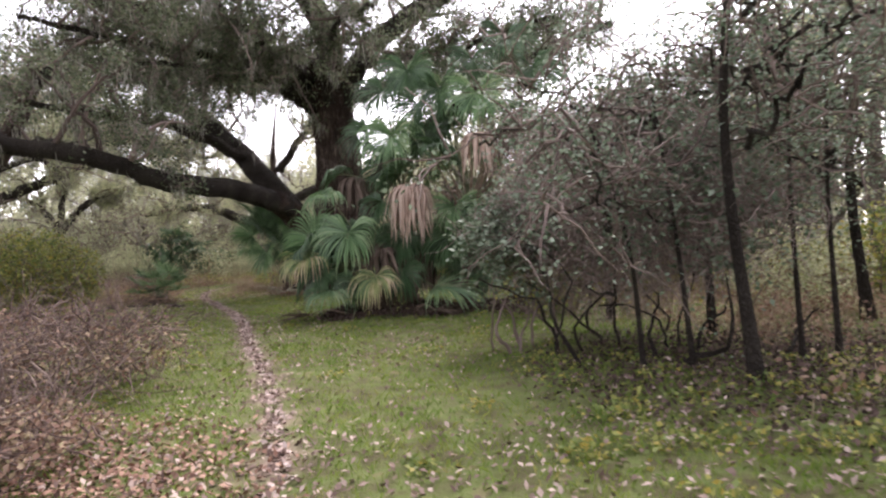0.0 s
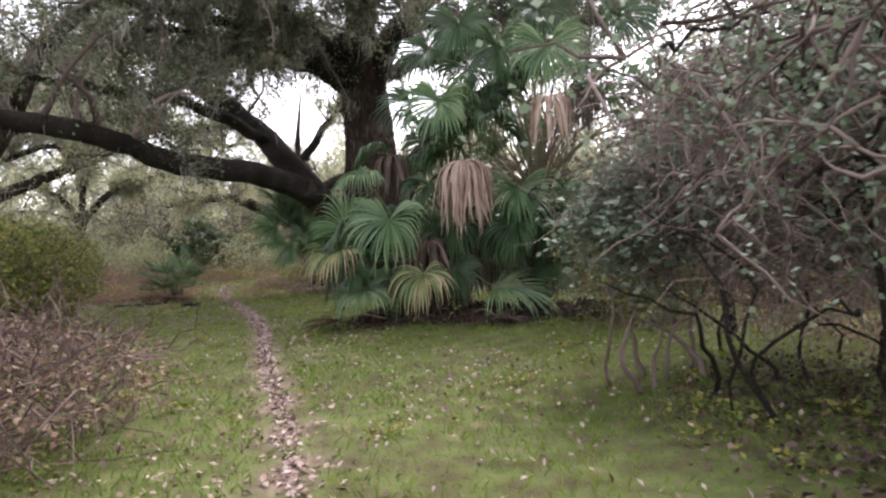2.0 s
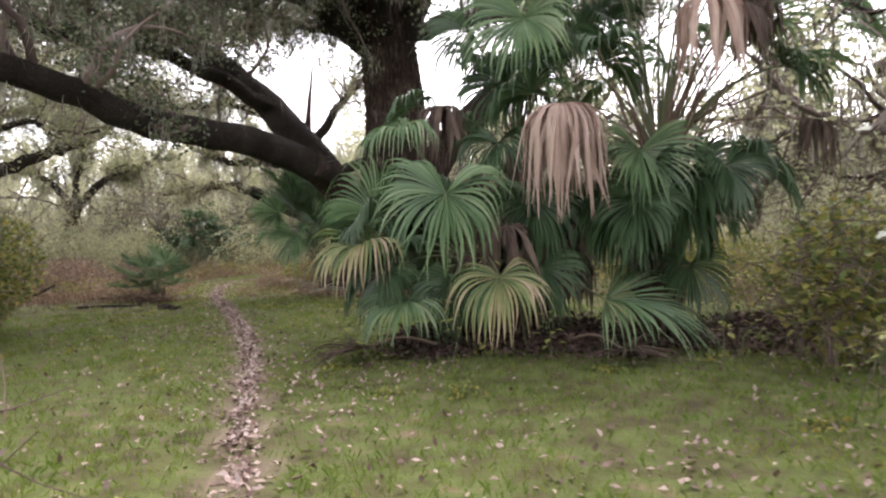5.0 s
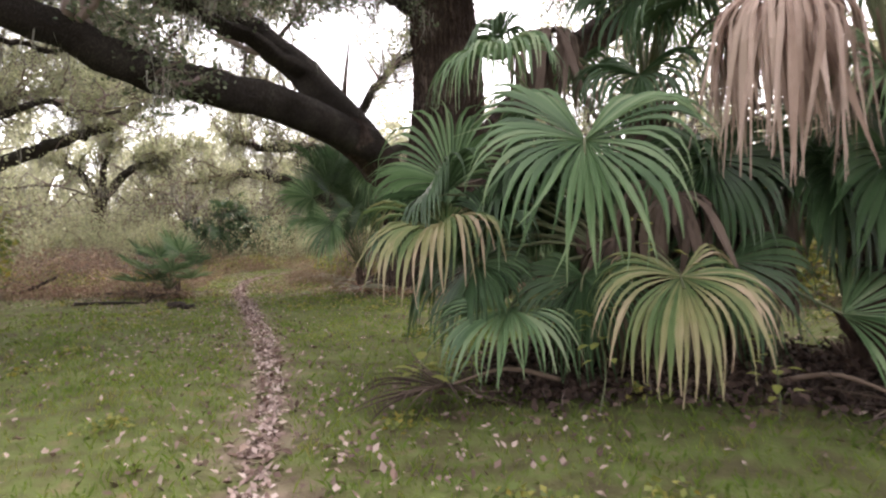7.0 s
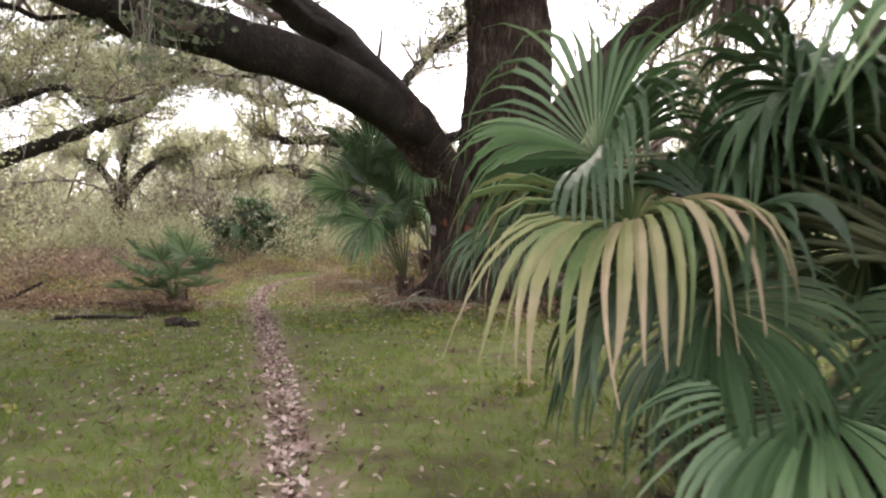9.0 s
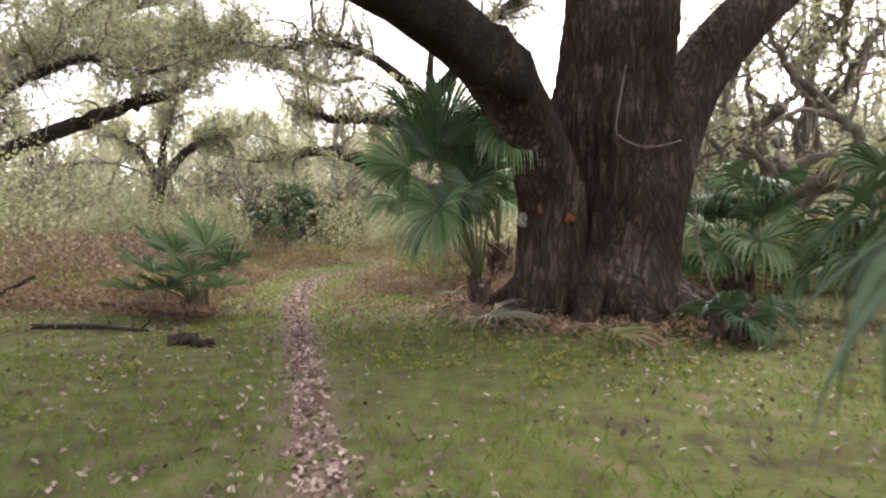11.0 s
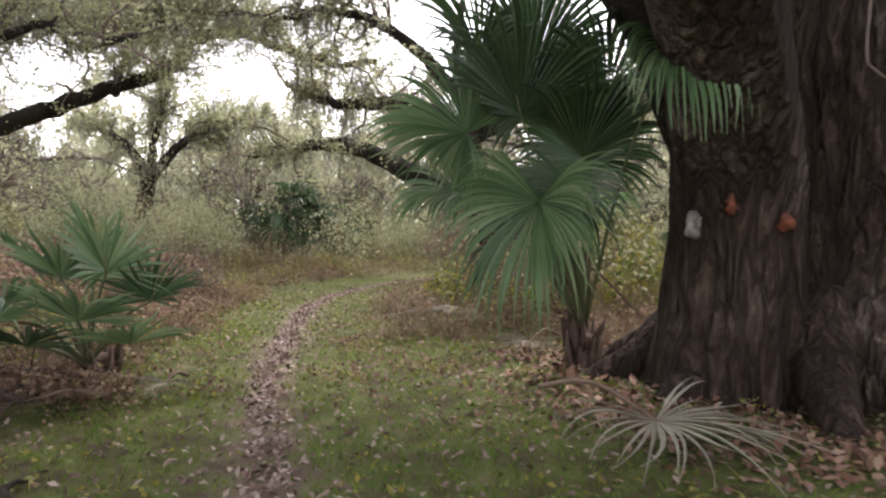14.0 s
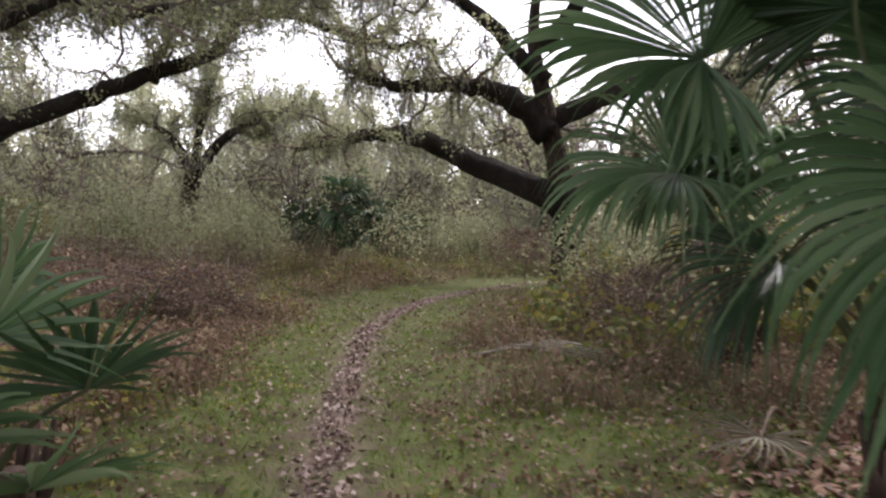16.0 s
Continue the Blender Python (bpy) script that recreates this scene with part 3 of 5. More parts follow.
# ---- ground ----
def build_ground():
    xs = np.concatenate([[-500, -250, -120, -70, -50, -38], np.arange(-30, 16, 0.3), [22, 35, 60, 120, 250, 500]])
    ys = np.concatenate([[-500, -200, -80, -30, -15], np.arange(-8, 48, 0.3), [55, 70, 100, 180, 500]])
    X, Y = np.meshgrid(xs, ys)
    Z = ground_z(X, Y)
    nx, ny = len(xs), len(ys)
    b = Build()
    b.add(np.stack([X, Y, Z], 2).reshape(-1, 3), [(j * nx + i, j * nx + i + 1, (j + 1) * nx + i + 1, (j + 1) * nx + i) for j in range(ny - 1) for i in range(nx - 1)])
    m = ramp_mat("ground_cover", [(0.06, 0.045, 0.025), (0.09, 0.088, 0.033), (0.105, 0.135, 0.036), (0.19, 0.14, 0.085)], 0.95, 4, bump=0.8, bump_scale=30)
    me = b.mesh("ground", m)
    wear = me.attributes.new("wear", "FLOAT", "POINT")
    d = np.abs(trail_side(X, Y)).ravel()
    wear.data.foreach_set("value", np.clip(1.3 - d / (1.3 * trail_half(Y.ravel())), 0, 1).astype(np.float32))
    n, l = m.node_tree.nodes, m.node_tree.links
    at, mx, no = n.new("ShaderNodeAttribute"), n.new("ShaderNodeMix"), n.new("ShaderNodeTexNoise")
    at.attribute_name, mx.data_type = "wear", "RGBA"
    no.inputs["Scale"].default_value, no.inputs["Detail"].default_value = 28, 8
    r2 = n.new("ShaderNodeValToRGB")
    r2.color_ramp.elements[0].color, r2.color_ramp.elements[1].color = (0.13, 0.085, 0.07, 1), (0.36, 0.26, 0.22, 1)
    r2.color_ramp.elements[0].position, r2.color_ramp.elements[1].position = 0.3, 0.7
    l.new(no.outputs["Fac"], r2.inputs[0])
    old = n["Principled BSDF"].inputs["Base Color"].links[0].from_socket
    l.new(at.outputs["Fac"], mx.inputs[0])
    l.new(old, mx.inputs[6])
    l.new(r2.outputs[0], mx.inputs[7])
    l.new(mx.outputs[2], n["Principled BSDF"].inputs["Base Color"])
    tagged(new("ground", me), "woodland floor of grass, soil and a worn leaf-strewn footpath", "ground", kind="structure")


build_ground()


def lawn(x, y):
    """How much short grass grows at a place."""
    s = trail_side(x, y)
    left = np.where(y < 19, np.where(y < 10, 2.2, 5.5), 1.4)
    g = np.clip((np.abs(s) - 0.1) / 0.2, 0, 1)
    return g * np.where(s < 0, np.clip((left + 0.8 + s) / 0.8, 0.12, 1), np.clip((7.5 - s) / 2, 0.15, 1))


def near(y):
    return np.clip(1.25 - y / 42, 0.2, 1)


rs = np.random.RandomState(5)
p = scatter(rs, 420000, -13, 7, 1.2, 36, lambda x, y: lawn(x, y) * near(y) * np.clip(0.75 + 0.5 * np.sin(1.7 * x + 0.6 * y) * np.sin(1.3 * y - 0.8 * x + 1) + 0.2 * np.sin(4.1 * x + 3.3 * y), 0.3, 1))
tagged(new("grass", quads("grass", blades(rs, p, 0.05, 0.004), GRASS)), "short green and yellowing woodland grass", "grass", kind="stuff")
p = scatter(rs, 120000, -13, 7, 1.2, 34, lambda x, y: np.clip(0.2 + 0.3 * np.sin(x * 1.1 + 2) * np.sin(y * 0.9) + 0.3 * np.exp(-(trail_side(x, y) / 0.6) ** 2) + 0.5 * (y < 5) + 0.35 * (y > 20), 0.1, 1) * np.maximum(near(y), 0.8))
p[:, 2] += rs.uniform(0.01, 0.05, len(p)) * np.clip(np.abs(trail_side(p[:, 0], p[:, 1])) * 3, 0.2, 1)
tagged(new("fallen_leaves", quads("fallen_leaves", leaf_quads(rs, p, 0.06, 0.017, 1.0), LITTER)), "scattered dry brown oak leaves on the ground", "leaves", kind="stuff")
p = scatter(rs, 560000, -13, 2, 1.2, 40, lambda x, y: np.exp(-(trail_side(x, y) / trail_half(y)) ** 4))
p[:, 2] += rs.uniform(0.004, 0.03, len(p))
tagged(new("fallen_leaves", quads("trail_leaves", leaf_quads(rs, p, 0.06, 0.017, 0.8), TRAILLEAF)), "pinkish brown dry leaves covering the footpath", "leaves", kind="stuff")
p = scatter(rs, 30000, -8, 0, 19, 27, lambda x, y: np.exp(-((np.hypot(x + 4.1, y - 23.5) - 1.9) / 0.55) ** 2))
p[:, 2] += rs.uniform(0.004, 0.04, len(p))
tagged(new("fallen_leaves", quads("foot_leaves", leaf_quads(rs, p, 0.09, 0.026, 1.2), RUDDY)), "reddish brown leaves heaped round the oak's foot", "leaves", kind="stuff")


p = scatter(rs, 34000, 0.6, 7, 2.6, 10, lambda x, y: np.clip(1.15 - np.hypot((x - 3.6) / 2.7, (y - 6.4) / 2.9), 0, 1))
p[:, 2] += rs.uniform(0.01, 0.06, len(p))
tagged(new("fallen_leaves", quads("shade_leaves", leaf_quads(rs, p, 0.065, 0.02, 1.0), DARKLITTER)), "dark brown leaves under the young trees", "leaves", kind="stuff")
p = scatter(rs, 22000, -5, -0.6, 2, 7, lambda x, y: np.clip(1.1 - np.hypot((x + 2.9) / 2.0, (y - 3.4) / 2.2), 0, 1))
p[:, 2] += rs.uniform(0.01, 0.05, len(p))
tagged(new("fallen_leaves", quads("edge_leaves", leaf_quads(rs, p, 0.06, 0.018, 1.0), RUDDY)), "brown leaves strewn beside the footpath", "leaves", kind="stuff")


def undergrowth(name, label, category, seed, clumps, radius, height, leaves, leaf, leaf_mat, stems, stem_mat, stem_w=0.006):
    """Low growth in clumps at the given ground points: bent stems and many leaves."""
    r = np.random.RandomState(seed)
    n = len(clumps)
    scale = r.uniform(0.5, 1.3, n)

    def pick(count, flat):
        i = r.randint(0, n, count)
        q = clumps[i] + r.normal(size=(count, 3)) * (radius * 0.6, radius * 0.6, 0)
        q[:, 2] = ground_z(q[:, 0], q[:, 1])
        fall = np.exp(-(((q - clumps[i])[:, :2] / radius) ** 2).sum(1))
        if not flat:
            q[:, 2] += height * scale[i] * r.uniform(0.02, 1, count) ** 0.7 * (0.35 + 0.65 * fall)
        return q, height * scale[i] * (0.35 + 0.65 * fall)
    if stems:
        q, h = pick(stems, True)
        tagged(new(name, quads("stems", stalks(r, q, h[:, None], stem_w), stem_mat)), label, category, kind="stuff")
    if leaves:
        q, h = pick(leaves, False)
        tagged(new(name, quads("foliage", leaf_quads(r, q, *leaf, up=0.5), leaf_mat)), label, category, kind="stuff")


def places(seed, n, x0, x1, y0, y1, keep):
    return scatter(np.random.RandomState(seed), n, x0, x1, y0, y1, keep)


def left_of(a):
    return lambda x, y: (trail_side(x, y) < -a) * 1.0


def right_of(a):
    return lambda x, y: (trail_side(x, y) > a) * 1.0


undergrowth("dry_weeds", "dry brown and yellow weeds along the trail", "weeds", 31, places(1, 420, -24, -7, 21.5, 42, left_of(1.9)), 0.55, 0.55, 30000, (0.08, 0.026), REDLEAF, 7000, WEED)
undergrowth("yellow_weeds", "yellow-green leafy weeds by the trail", "weeds", 32, places(2, 200, -24, -7, 22, 44, left_of(2.2)), 0.5, 0.6, 26000, (0.08, 0.028), YELLEAF, 6000, WEED)
undergrowth("dry_weeds", "tall dry weeds and stems in the clearing", "weeds", 33, places(3, 260, -30, -11, 16, 40, left_of(5.5)), 0.8, 1.3, 20000, (0.1, 0.03), WEED, 8000, WEED, 0.008)
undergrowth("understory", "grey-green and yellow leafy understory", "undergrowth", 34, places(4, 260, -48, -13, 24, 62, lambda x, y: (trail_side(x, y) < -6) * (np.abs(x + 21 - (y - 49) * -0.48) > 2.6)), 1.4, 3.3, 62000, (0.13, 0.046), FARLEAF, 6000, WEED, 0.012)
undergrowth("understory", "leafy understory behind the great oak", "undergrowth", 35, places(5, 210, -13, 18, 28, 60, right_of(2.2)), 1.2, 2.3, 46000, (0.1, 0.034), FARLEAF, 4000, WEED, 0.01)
undergrowth("yellow_weeds", "bright yellow-green leaves beside the trail bend", "weeds", 36, places(6, 60, -8.5, 0, 27, 36, right_of(1.6)), 0.6, 1.2, 14000, (0.12, 0.045), YELLEAF, 5000, WEED)
undergrowth("dry_weeds", "brown withered weeds by the trail bend", "weeds", 37, places(7, 120, -9.5, -1, 25, 34, right_of(1.5)), 0.45, 0.55, 14000, (0.06, 0.02), REDLEAF, 9000, WEED)
undergrowth("understory", "leafy understory beyond the palms", "undergrowth", 38, places(8, 150, 1.8, 16, 11.5, 32, lambda x, y: 1.0 * (x > 1.8)), 0.9, 1.2, 26000, (0.1, 0.036), YELLEAF, 8000, WEED)
undergrowth("understory", "low brown and green growth under the trees", "undergrowth", 39, places(9, 240, 3.2, 16, 4.5, 20, lambda x, y: 1.0), 0.7, 0.5, 20000, (0.075, 0.024), REDLEAF, 8000, WEED)
undergrowth("herbs", "low green leafy herbs in the grass", "herbs", 40, places(10, 60, 0.8, 4.5, 2.6, 7, lambda x, y: 1.0), 0.22, 0.13, 2600, (0.055, 0.02), YELLEAF, 500, GRASS)
undergrowth("herbs", "small green weeds in the grass", "herbs", 41, places(11, 90, -9, 3, 3, 20, lambda x, y: 1.0 * (np.abs(trail_side(x, y)) > 0.6)), 0.14, 0.1, 5000, (0.05, 0.02), YELLEAF, 0, GRASS)

undergrowth("dry_weeds", "reddish brown withered weeds beside the trail", "weeds", 42, places(12, 260, -14.5, -9.2, 21.8, 30, left_of(1.5)), 0.42, 0.34, 26000, (0.06, 0.02), REDLEAF, 7000, WEED)
undergrowth("yellow_weeds", "yellow leaves on low stems beside the trail", "weeds", 43, places(13, 140, -14.5, -9.2, 22.5, 32, left_of(1.6)), 0.35, 0.4, 6000, (0.06, 0.022), YELLEAF, 2000, WEED)
# the clump's shadow on the ground is put into this litter's dark colour
undergrowth("dry_weeds", "brown litter in a shaded tone and dead stems under the palms", "weeds", 44, places(14, 90, -2.5, 2.2, 12.9, 15.2, lambda x, y: 1.0), 0.35, 0.2, 12000, (0.09, 0.024), DARKLITTER, 3000, TWIG)

undergrowth("herbs", "brown and green low herbs in the trailside grass", "herbs", 45, places(15, 260, -10, -3, 21.5, 30, lambda x, y: 1.0 * (np.abs(trail_side(x, y)) > 0.45)), 0.25, 0.1, 9000, (0.045, 0.016), REDLEAF, 0, WEED)
undergrowth("herbs", "small yellow-green leaves in the trailside grass", "herbs", 46, places(16, 200, -12, -3, 19, 30, lambda x, y: 1.0 * (np.abs(trail_side(x, y)) > 0.4)), 0.25, 0.1, 5000, (0.045, 0.018), YELLEAF, 0, WEED)

# ---- the great oak ----
oak("oak_tree", (-4.1, 23.7, 0), "huge old oak with dark furrowed bark and low spreading limbs",
    [([(-4.05, 23.8, -0.1), (-4.0, 23.85, 0.9), (-3.95, 23.95, 2.2), (-3.8, 23.9, 3.6), (-3.72, 23.8, 5.0), (-3.9, 23.7, 7.0), (-4.0, 23.6, 8.4)], 0.93, 0.6),
     ([(-3.62, 23.1, -0.15), (-3.55, 23.2, 0.8), (-3.25, 23.5, 2.0), (-2.6, 24.1, 3.6), (-1.0, 24.6, 5.4), (1.5, 24.4, 7.2)], 0.56, 0.34),
     ([(-4.75, 23.0, -0.15), (-4.72, 22.95, 0.8), (-4.72, 22.85, 1.6), (-4.9, 22.35, 2.35), (-5.2, 21.6, 2.98), (-5.45, 20.8, 3.25)], 0.55, 0.36)],
    [([(-5.2, 21.6, 2.98), (-5.45, 20.8, 3.25), (-6.4, 18.7, 3.5), (-7.4, 17.1, 3.55), (-8.0, 16.0, 3.95), (-8.8, 14.6, 4.1), (-10.6, 11.2, 4.3), (-12.5, 8.5, 4.9)], 0.36, 0.09, 1.2, 1.4),
     ([(-4.7, 23.0, 1.8), (-5.7, 22.4, 3.7), (-7.9, 23.6, 5.9), (-10.5, 25.2, 8.0), (-13.6, 27, 10.0), (-19.3, 30.2, 11.6)], 0.44, 0.13, 2.4, 0.5),
     ([(-4.2, 23.6, 6.8), (-5.0, 23.6, 8.0), (-7.2, 22.5, 9.2), (-10, 19.5, 9.6), (-13, 16, 10.4)], 0.5, 0.12, 2.2),
     ([(-4.0, 23.6, 7.6), (-3.7, 23.3, 8.8), (-3.9, 22.0, 9.8), (-4.5, 18, 10.6), (-4.5, 13, 11.0)], 0.52, 0.12, 2.2),
     ([(-3.6, 23.6, 6.8), (-2.4, 23.8, 9), (0.5, 22, 10.3), (4, 18, 10.8), (7, 14, 11)], 0.42, 0.1, 2.0),
     ([(-4.0, 23.8, 7.2), (-4.6, 26.0, 9), (-6, 30, 10.5), (-8, 34, 11.5)], 0.42, 0.1, 1.6),
     ([(-4.2, 23.8, 6.6), (-6, 26, 8.2), (-9, 28.5, 9.4), (-12, 30, 10.5)], 0.3, 0.08, 1.8),
     ([(-3.7, 23.9, 7.0), (-2, 26, 8.2), (1, 28, 9), (5, 30, 9.5)], 0.3, 0.08, 1.8),
     ([(-4.4, 23.6, 7.2), (-6.3, 21.5, 8.0), (-8.5, 19, 8.0), (-11, 17, 8.2)], 0.2, 0.06, 1.6, 0.1),
     ([(0.2, 24.5, 6.4), (3, 23, 8), (6, 21, 8.6)], 0.3, 0.1, 1.0),
     ([(-3.6, 23.6, 7.4), (-2.0, 22, 8.0), (0.5, 20, 7.6), (3.5, 18, 7.8)], 0.16, 0.05, 2.0, 0.0),
     ([(-4.2, 23.5, 7.6), (-5.0, 22, 8.2), (-5.5, 20, 8.3), (-6, 17.5, 8.6)], 0.16, 0.05, 1.8, 0.0),
     ([(-6.8, 22.9, 4.9), (-8.6, 20.8, 5.9), (-11.0, 19.2, 6.2), (-14, 18, 6.8)], 0.2, 0.06, 1.5, 0.7),
     ([(-3.9, 23.3, 6.8), (-3.6, 21.5, 8.0), (-2.8, 19, 8.3), (-1.5, 17, 8.0)], 0.2, 0.05, 1.0, -0.05),
     ([(-4.6, 23.2, 6.9), (-6, 22, 7.6), (-7, 20, 7.5), (-8.5, 18.5, 7.3)], 0.2, 0.05, 1.2, -0.05),
     ([(-9.3, 13.6, 4.2), (-10.5, 13.4, 5.4), (-12, 13.5, 6.0), (-15, 13.5, 6.4)], 0.12, 0.05, 1.0, 1.0)],
    11, subs=23, twigs=7, leaves=36, leaf=(0.105, 0.032), moss=0.8, moss_len=0.55, u0=0.2)

great = bpy.data.objects["oak_tree"]
for k, (a, ln) in enumerate([(192, 0.75), (225, 0.8), (262, 0.7), (290, 0.8), (325, 1.0), (355, 1.3), (160, 0.6), (60, 0.9), (110, 0.9)]):
    r = np.random.RandomState(800 + k)
    c, sn = math.cos(radians(a)), math.sin(radians(a))
    b = Build()
    pts = [(-4.05 + c * 0.7, 23.5 + sn * 0.6, 0.75), (-4.05 + c * 1.25, 23.5 + sn * 1.1, 0.33), (-4.05 + c * (1.3 + 0.5 * ln), 23.5 + sn * (1.2 + 0.5 * ln), 0.12), (-4.05 + c * (1.3 + ln), 23.5 + sn * (1.2 + ln) + 0.1, -0.06)]
    tube(b, catmull(pts, 14), np.linspace(0.3, 0.07, 14), 12, 0.14, r)
    part("root", b, BARK, great)

# ---- other oaks with limbs in view ----
oak("oak_tree", (-31, 34.5, 0), "spreading oak with a long mossy limb reaching over the clearing",
    [([(-31, 34.5, -0.1), (-30.8, 34.7, 1.8), (-30.4, 35.2, 3.4)], 0.7, 0.5)],
    [([(-30.6, 35.0, 2.4), (-28.9, 36.9, 4.5), (-25.8, 39, 6.4), (-23.7, 40, 7.4), (-22.2, 41, 8.3), (-22.0, 41.3, 9.3), (-19.9, 41.6, 9.7), (-17.8, 42, 9.0), (-15.8, 42.3, 8.4), (-14.1, 42.5, 8.5)], 0.42, 0.1, 2.0),
     ([(-30.4, 35.2, 3.0), (-27.5, 34, 5.4), (-24, 33, 6.4), (-22.1, 33, 7.0), (-20.8, 33, 7.2), (-19.6, 33, 6.5), (-17.5, 32.5, 6.6)], 0.26, 0.07, 1.3, 0.9),
     ([(-30.4, 35.2, 3.0), (-30, 36.5, 7), (-27, 38, 10), (-22, 40, 12)], 0.34, 0.1, 2.2),
     ([(-30.4, 35.2, 3.0), (-33, 36, 7), (-36, 38, 9)], 0.4, 0.1, 1.4),
     ([(-30, 36.0, 6.0), (-27, 34.5, 9.5), (-23, 34, 11.5), (-18, 34, 12)], 0.2, 0.06, 2.2, 0.0),
     ([(-26, 38, 10.5), (-22, 38.5, 12.5), (-17, 39, 13), (-12, 39, 12.5)], 0.2, 0.06, 2.2, 0.0),
     ([(-27, 38, 10), (-24, 37, 9.4), (-20, 37, 9.0), (-16.5, 37.5, 8.8)], 0.13, 0.05, 2.0, -0.1),
     ([(-29.5, 36.2, 6.2), (-26, 35.5, 8), (-22, 35.5, 8.2), (-18.5, 36, 7.9)], 0.14, 0.05, 2.0, 0.1),
     ([(-24.2, 39.8, 6.9), (-24.5, 41, 9.0), (-23.5, 42.5, 11.5)], 0.2, 0.06, 1.6)],
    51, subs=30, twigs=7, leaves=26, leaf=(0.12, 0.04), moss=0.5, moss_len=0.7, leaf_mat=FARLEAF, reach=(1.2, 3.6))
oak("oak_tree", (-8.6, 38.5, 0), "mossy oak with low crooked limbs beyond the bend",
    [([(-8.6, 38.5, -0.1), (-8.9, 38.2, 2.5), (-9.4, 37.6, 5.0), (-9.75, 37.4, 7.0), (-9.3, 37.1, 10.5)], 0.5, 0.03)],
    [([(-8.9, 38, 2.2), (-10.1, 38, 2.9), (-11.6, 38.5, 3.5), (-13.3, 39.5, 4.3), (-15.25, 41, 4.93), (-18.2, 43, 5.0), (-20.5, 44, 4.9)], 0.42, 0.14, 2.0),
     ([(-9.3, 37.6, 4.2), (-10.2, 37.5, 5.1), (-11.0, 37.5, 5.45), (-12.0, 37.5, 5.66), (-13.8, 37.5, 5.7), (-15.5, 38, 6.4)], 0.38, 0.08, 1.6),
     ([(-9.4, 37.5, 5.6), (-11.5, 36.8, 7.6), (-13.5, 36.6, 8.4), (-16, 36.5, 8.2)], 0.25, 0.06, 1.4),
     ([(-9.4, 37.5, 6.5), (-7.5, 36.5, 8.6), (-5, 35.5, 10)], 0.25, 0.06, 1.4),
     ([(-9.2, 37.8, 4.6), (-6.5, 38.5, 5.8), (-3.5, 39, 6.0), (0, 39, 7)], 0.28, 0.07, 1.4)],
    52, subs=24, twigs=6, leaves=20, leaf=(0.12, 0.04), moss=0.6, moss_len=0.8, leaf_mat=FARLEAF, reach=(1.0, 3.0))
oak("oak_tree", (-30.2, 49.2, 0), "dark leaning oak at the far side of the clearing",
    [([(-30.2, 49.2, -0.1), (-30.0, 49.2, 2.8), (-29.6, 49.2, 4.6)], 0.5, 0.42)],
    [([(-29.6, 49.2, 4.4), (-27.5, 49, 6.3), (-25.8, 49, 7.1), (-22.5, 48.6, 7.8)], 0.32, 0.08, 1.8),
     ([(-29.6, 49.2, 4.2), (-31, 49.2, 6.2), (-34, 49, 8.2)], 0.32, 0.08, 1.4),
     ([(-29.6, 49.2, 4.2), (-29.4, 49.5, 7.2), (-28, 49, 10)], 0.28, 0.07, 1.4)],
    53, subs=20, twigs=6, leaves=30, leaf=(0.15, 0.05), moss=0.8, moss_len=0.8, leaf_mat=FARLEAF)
oak("oak_tree", (-14.5, 20.5, 0), "mossy oak leaning over the clearing",
    [([(-16.5, 19.5, -0.1), (-15.8, 20, 2.5), (-14.4, 21, 5.5), (-13.4, 21.5, 8.2)], 0.42, 0.26)],
    [([(-14.6, 20.8, 5.0), (-13.8, 22.0, 5.9), (-13.4, 23.2, 6.0), (-12.6, 24.5, 6.6)], 0.1, 0.03, 0.4, 1.2),
     ([(-13.6, 21.3, 7.5), (-11.5, 22, 9.8), (-8.5, 23, 11.2)], 0.2, 0.06, 1.0),
     ([(-14.4, 21, 5.4), (-16.5, 23.5, 7.4), (-18, 26, 8.6)], 0.2, 0.06, 1.2)],
    54, subs=14, twigs=6, leaves=26, leaf=(0.11, 0.036), moss=0.8, moss_len=0.7)

# ---- trees of the surrounding wood ----
wood = []
for k, (h, seed) in enumerate([(7.5, 61), (9.0, 62), (6.5, 63)]):
    r = np.random.RandomState(seed)
    limbs = []
    for q in range(10):
        a = 2 * math.pi * q / 10 + r.uniform(-0.5, 0.5)
        out, z0 = r.uniform(3.0, 6.8), r.uniform(0.25, 0.75) * h
        way = (math.cos(a), math.sin(a), r.uniform(0.05, 0.8))
        limbs.append((wander(r, (0, 0, z0), way, out * 1.35, 7, 0.38, 0.0).tolist(), r.uniform(0.1, 0.21), 0.04, 0.8))
    # leaf and bark colours here hold the haze of the distance
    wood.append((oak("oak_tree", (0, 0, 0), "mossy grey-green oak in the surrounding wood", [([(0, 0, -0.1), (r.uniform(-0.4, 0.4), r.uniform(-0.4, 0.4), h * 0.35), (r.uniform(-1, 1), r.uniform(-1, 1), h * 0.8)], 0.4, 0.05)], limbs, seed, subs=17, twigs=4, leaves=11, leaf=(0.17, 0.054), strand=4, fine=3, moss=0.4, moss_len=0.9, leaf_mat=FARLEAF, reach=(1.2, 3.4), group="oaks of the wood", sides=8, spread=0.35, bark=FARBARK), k))
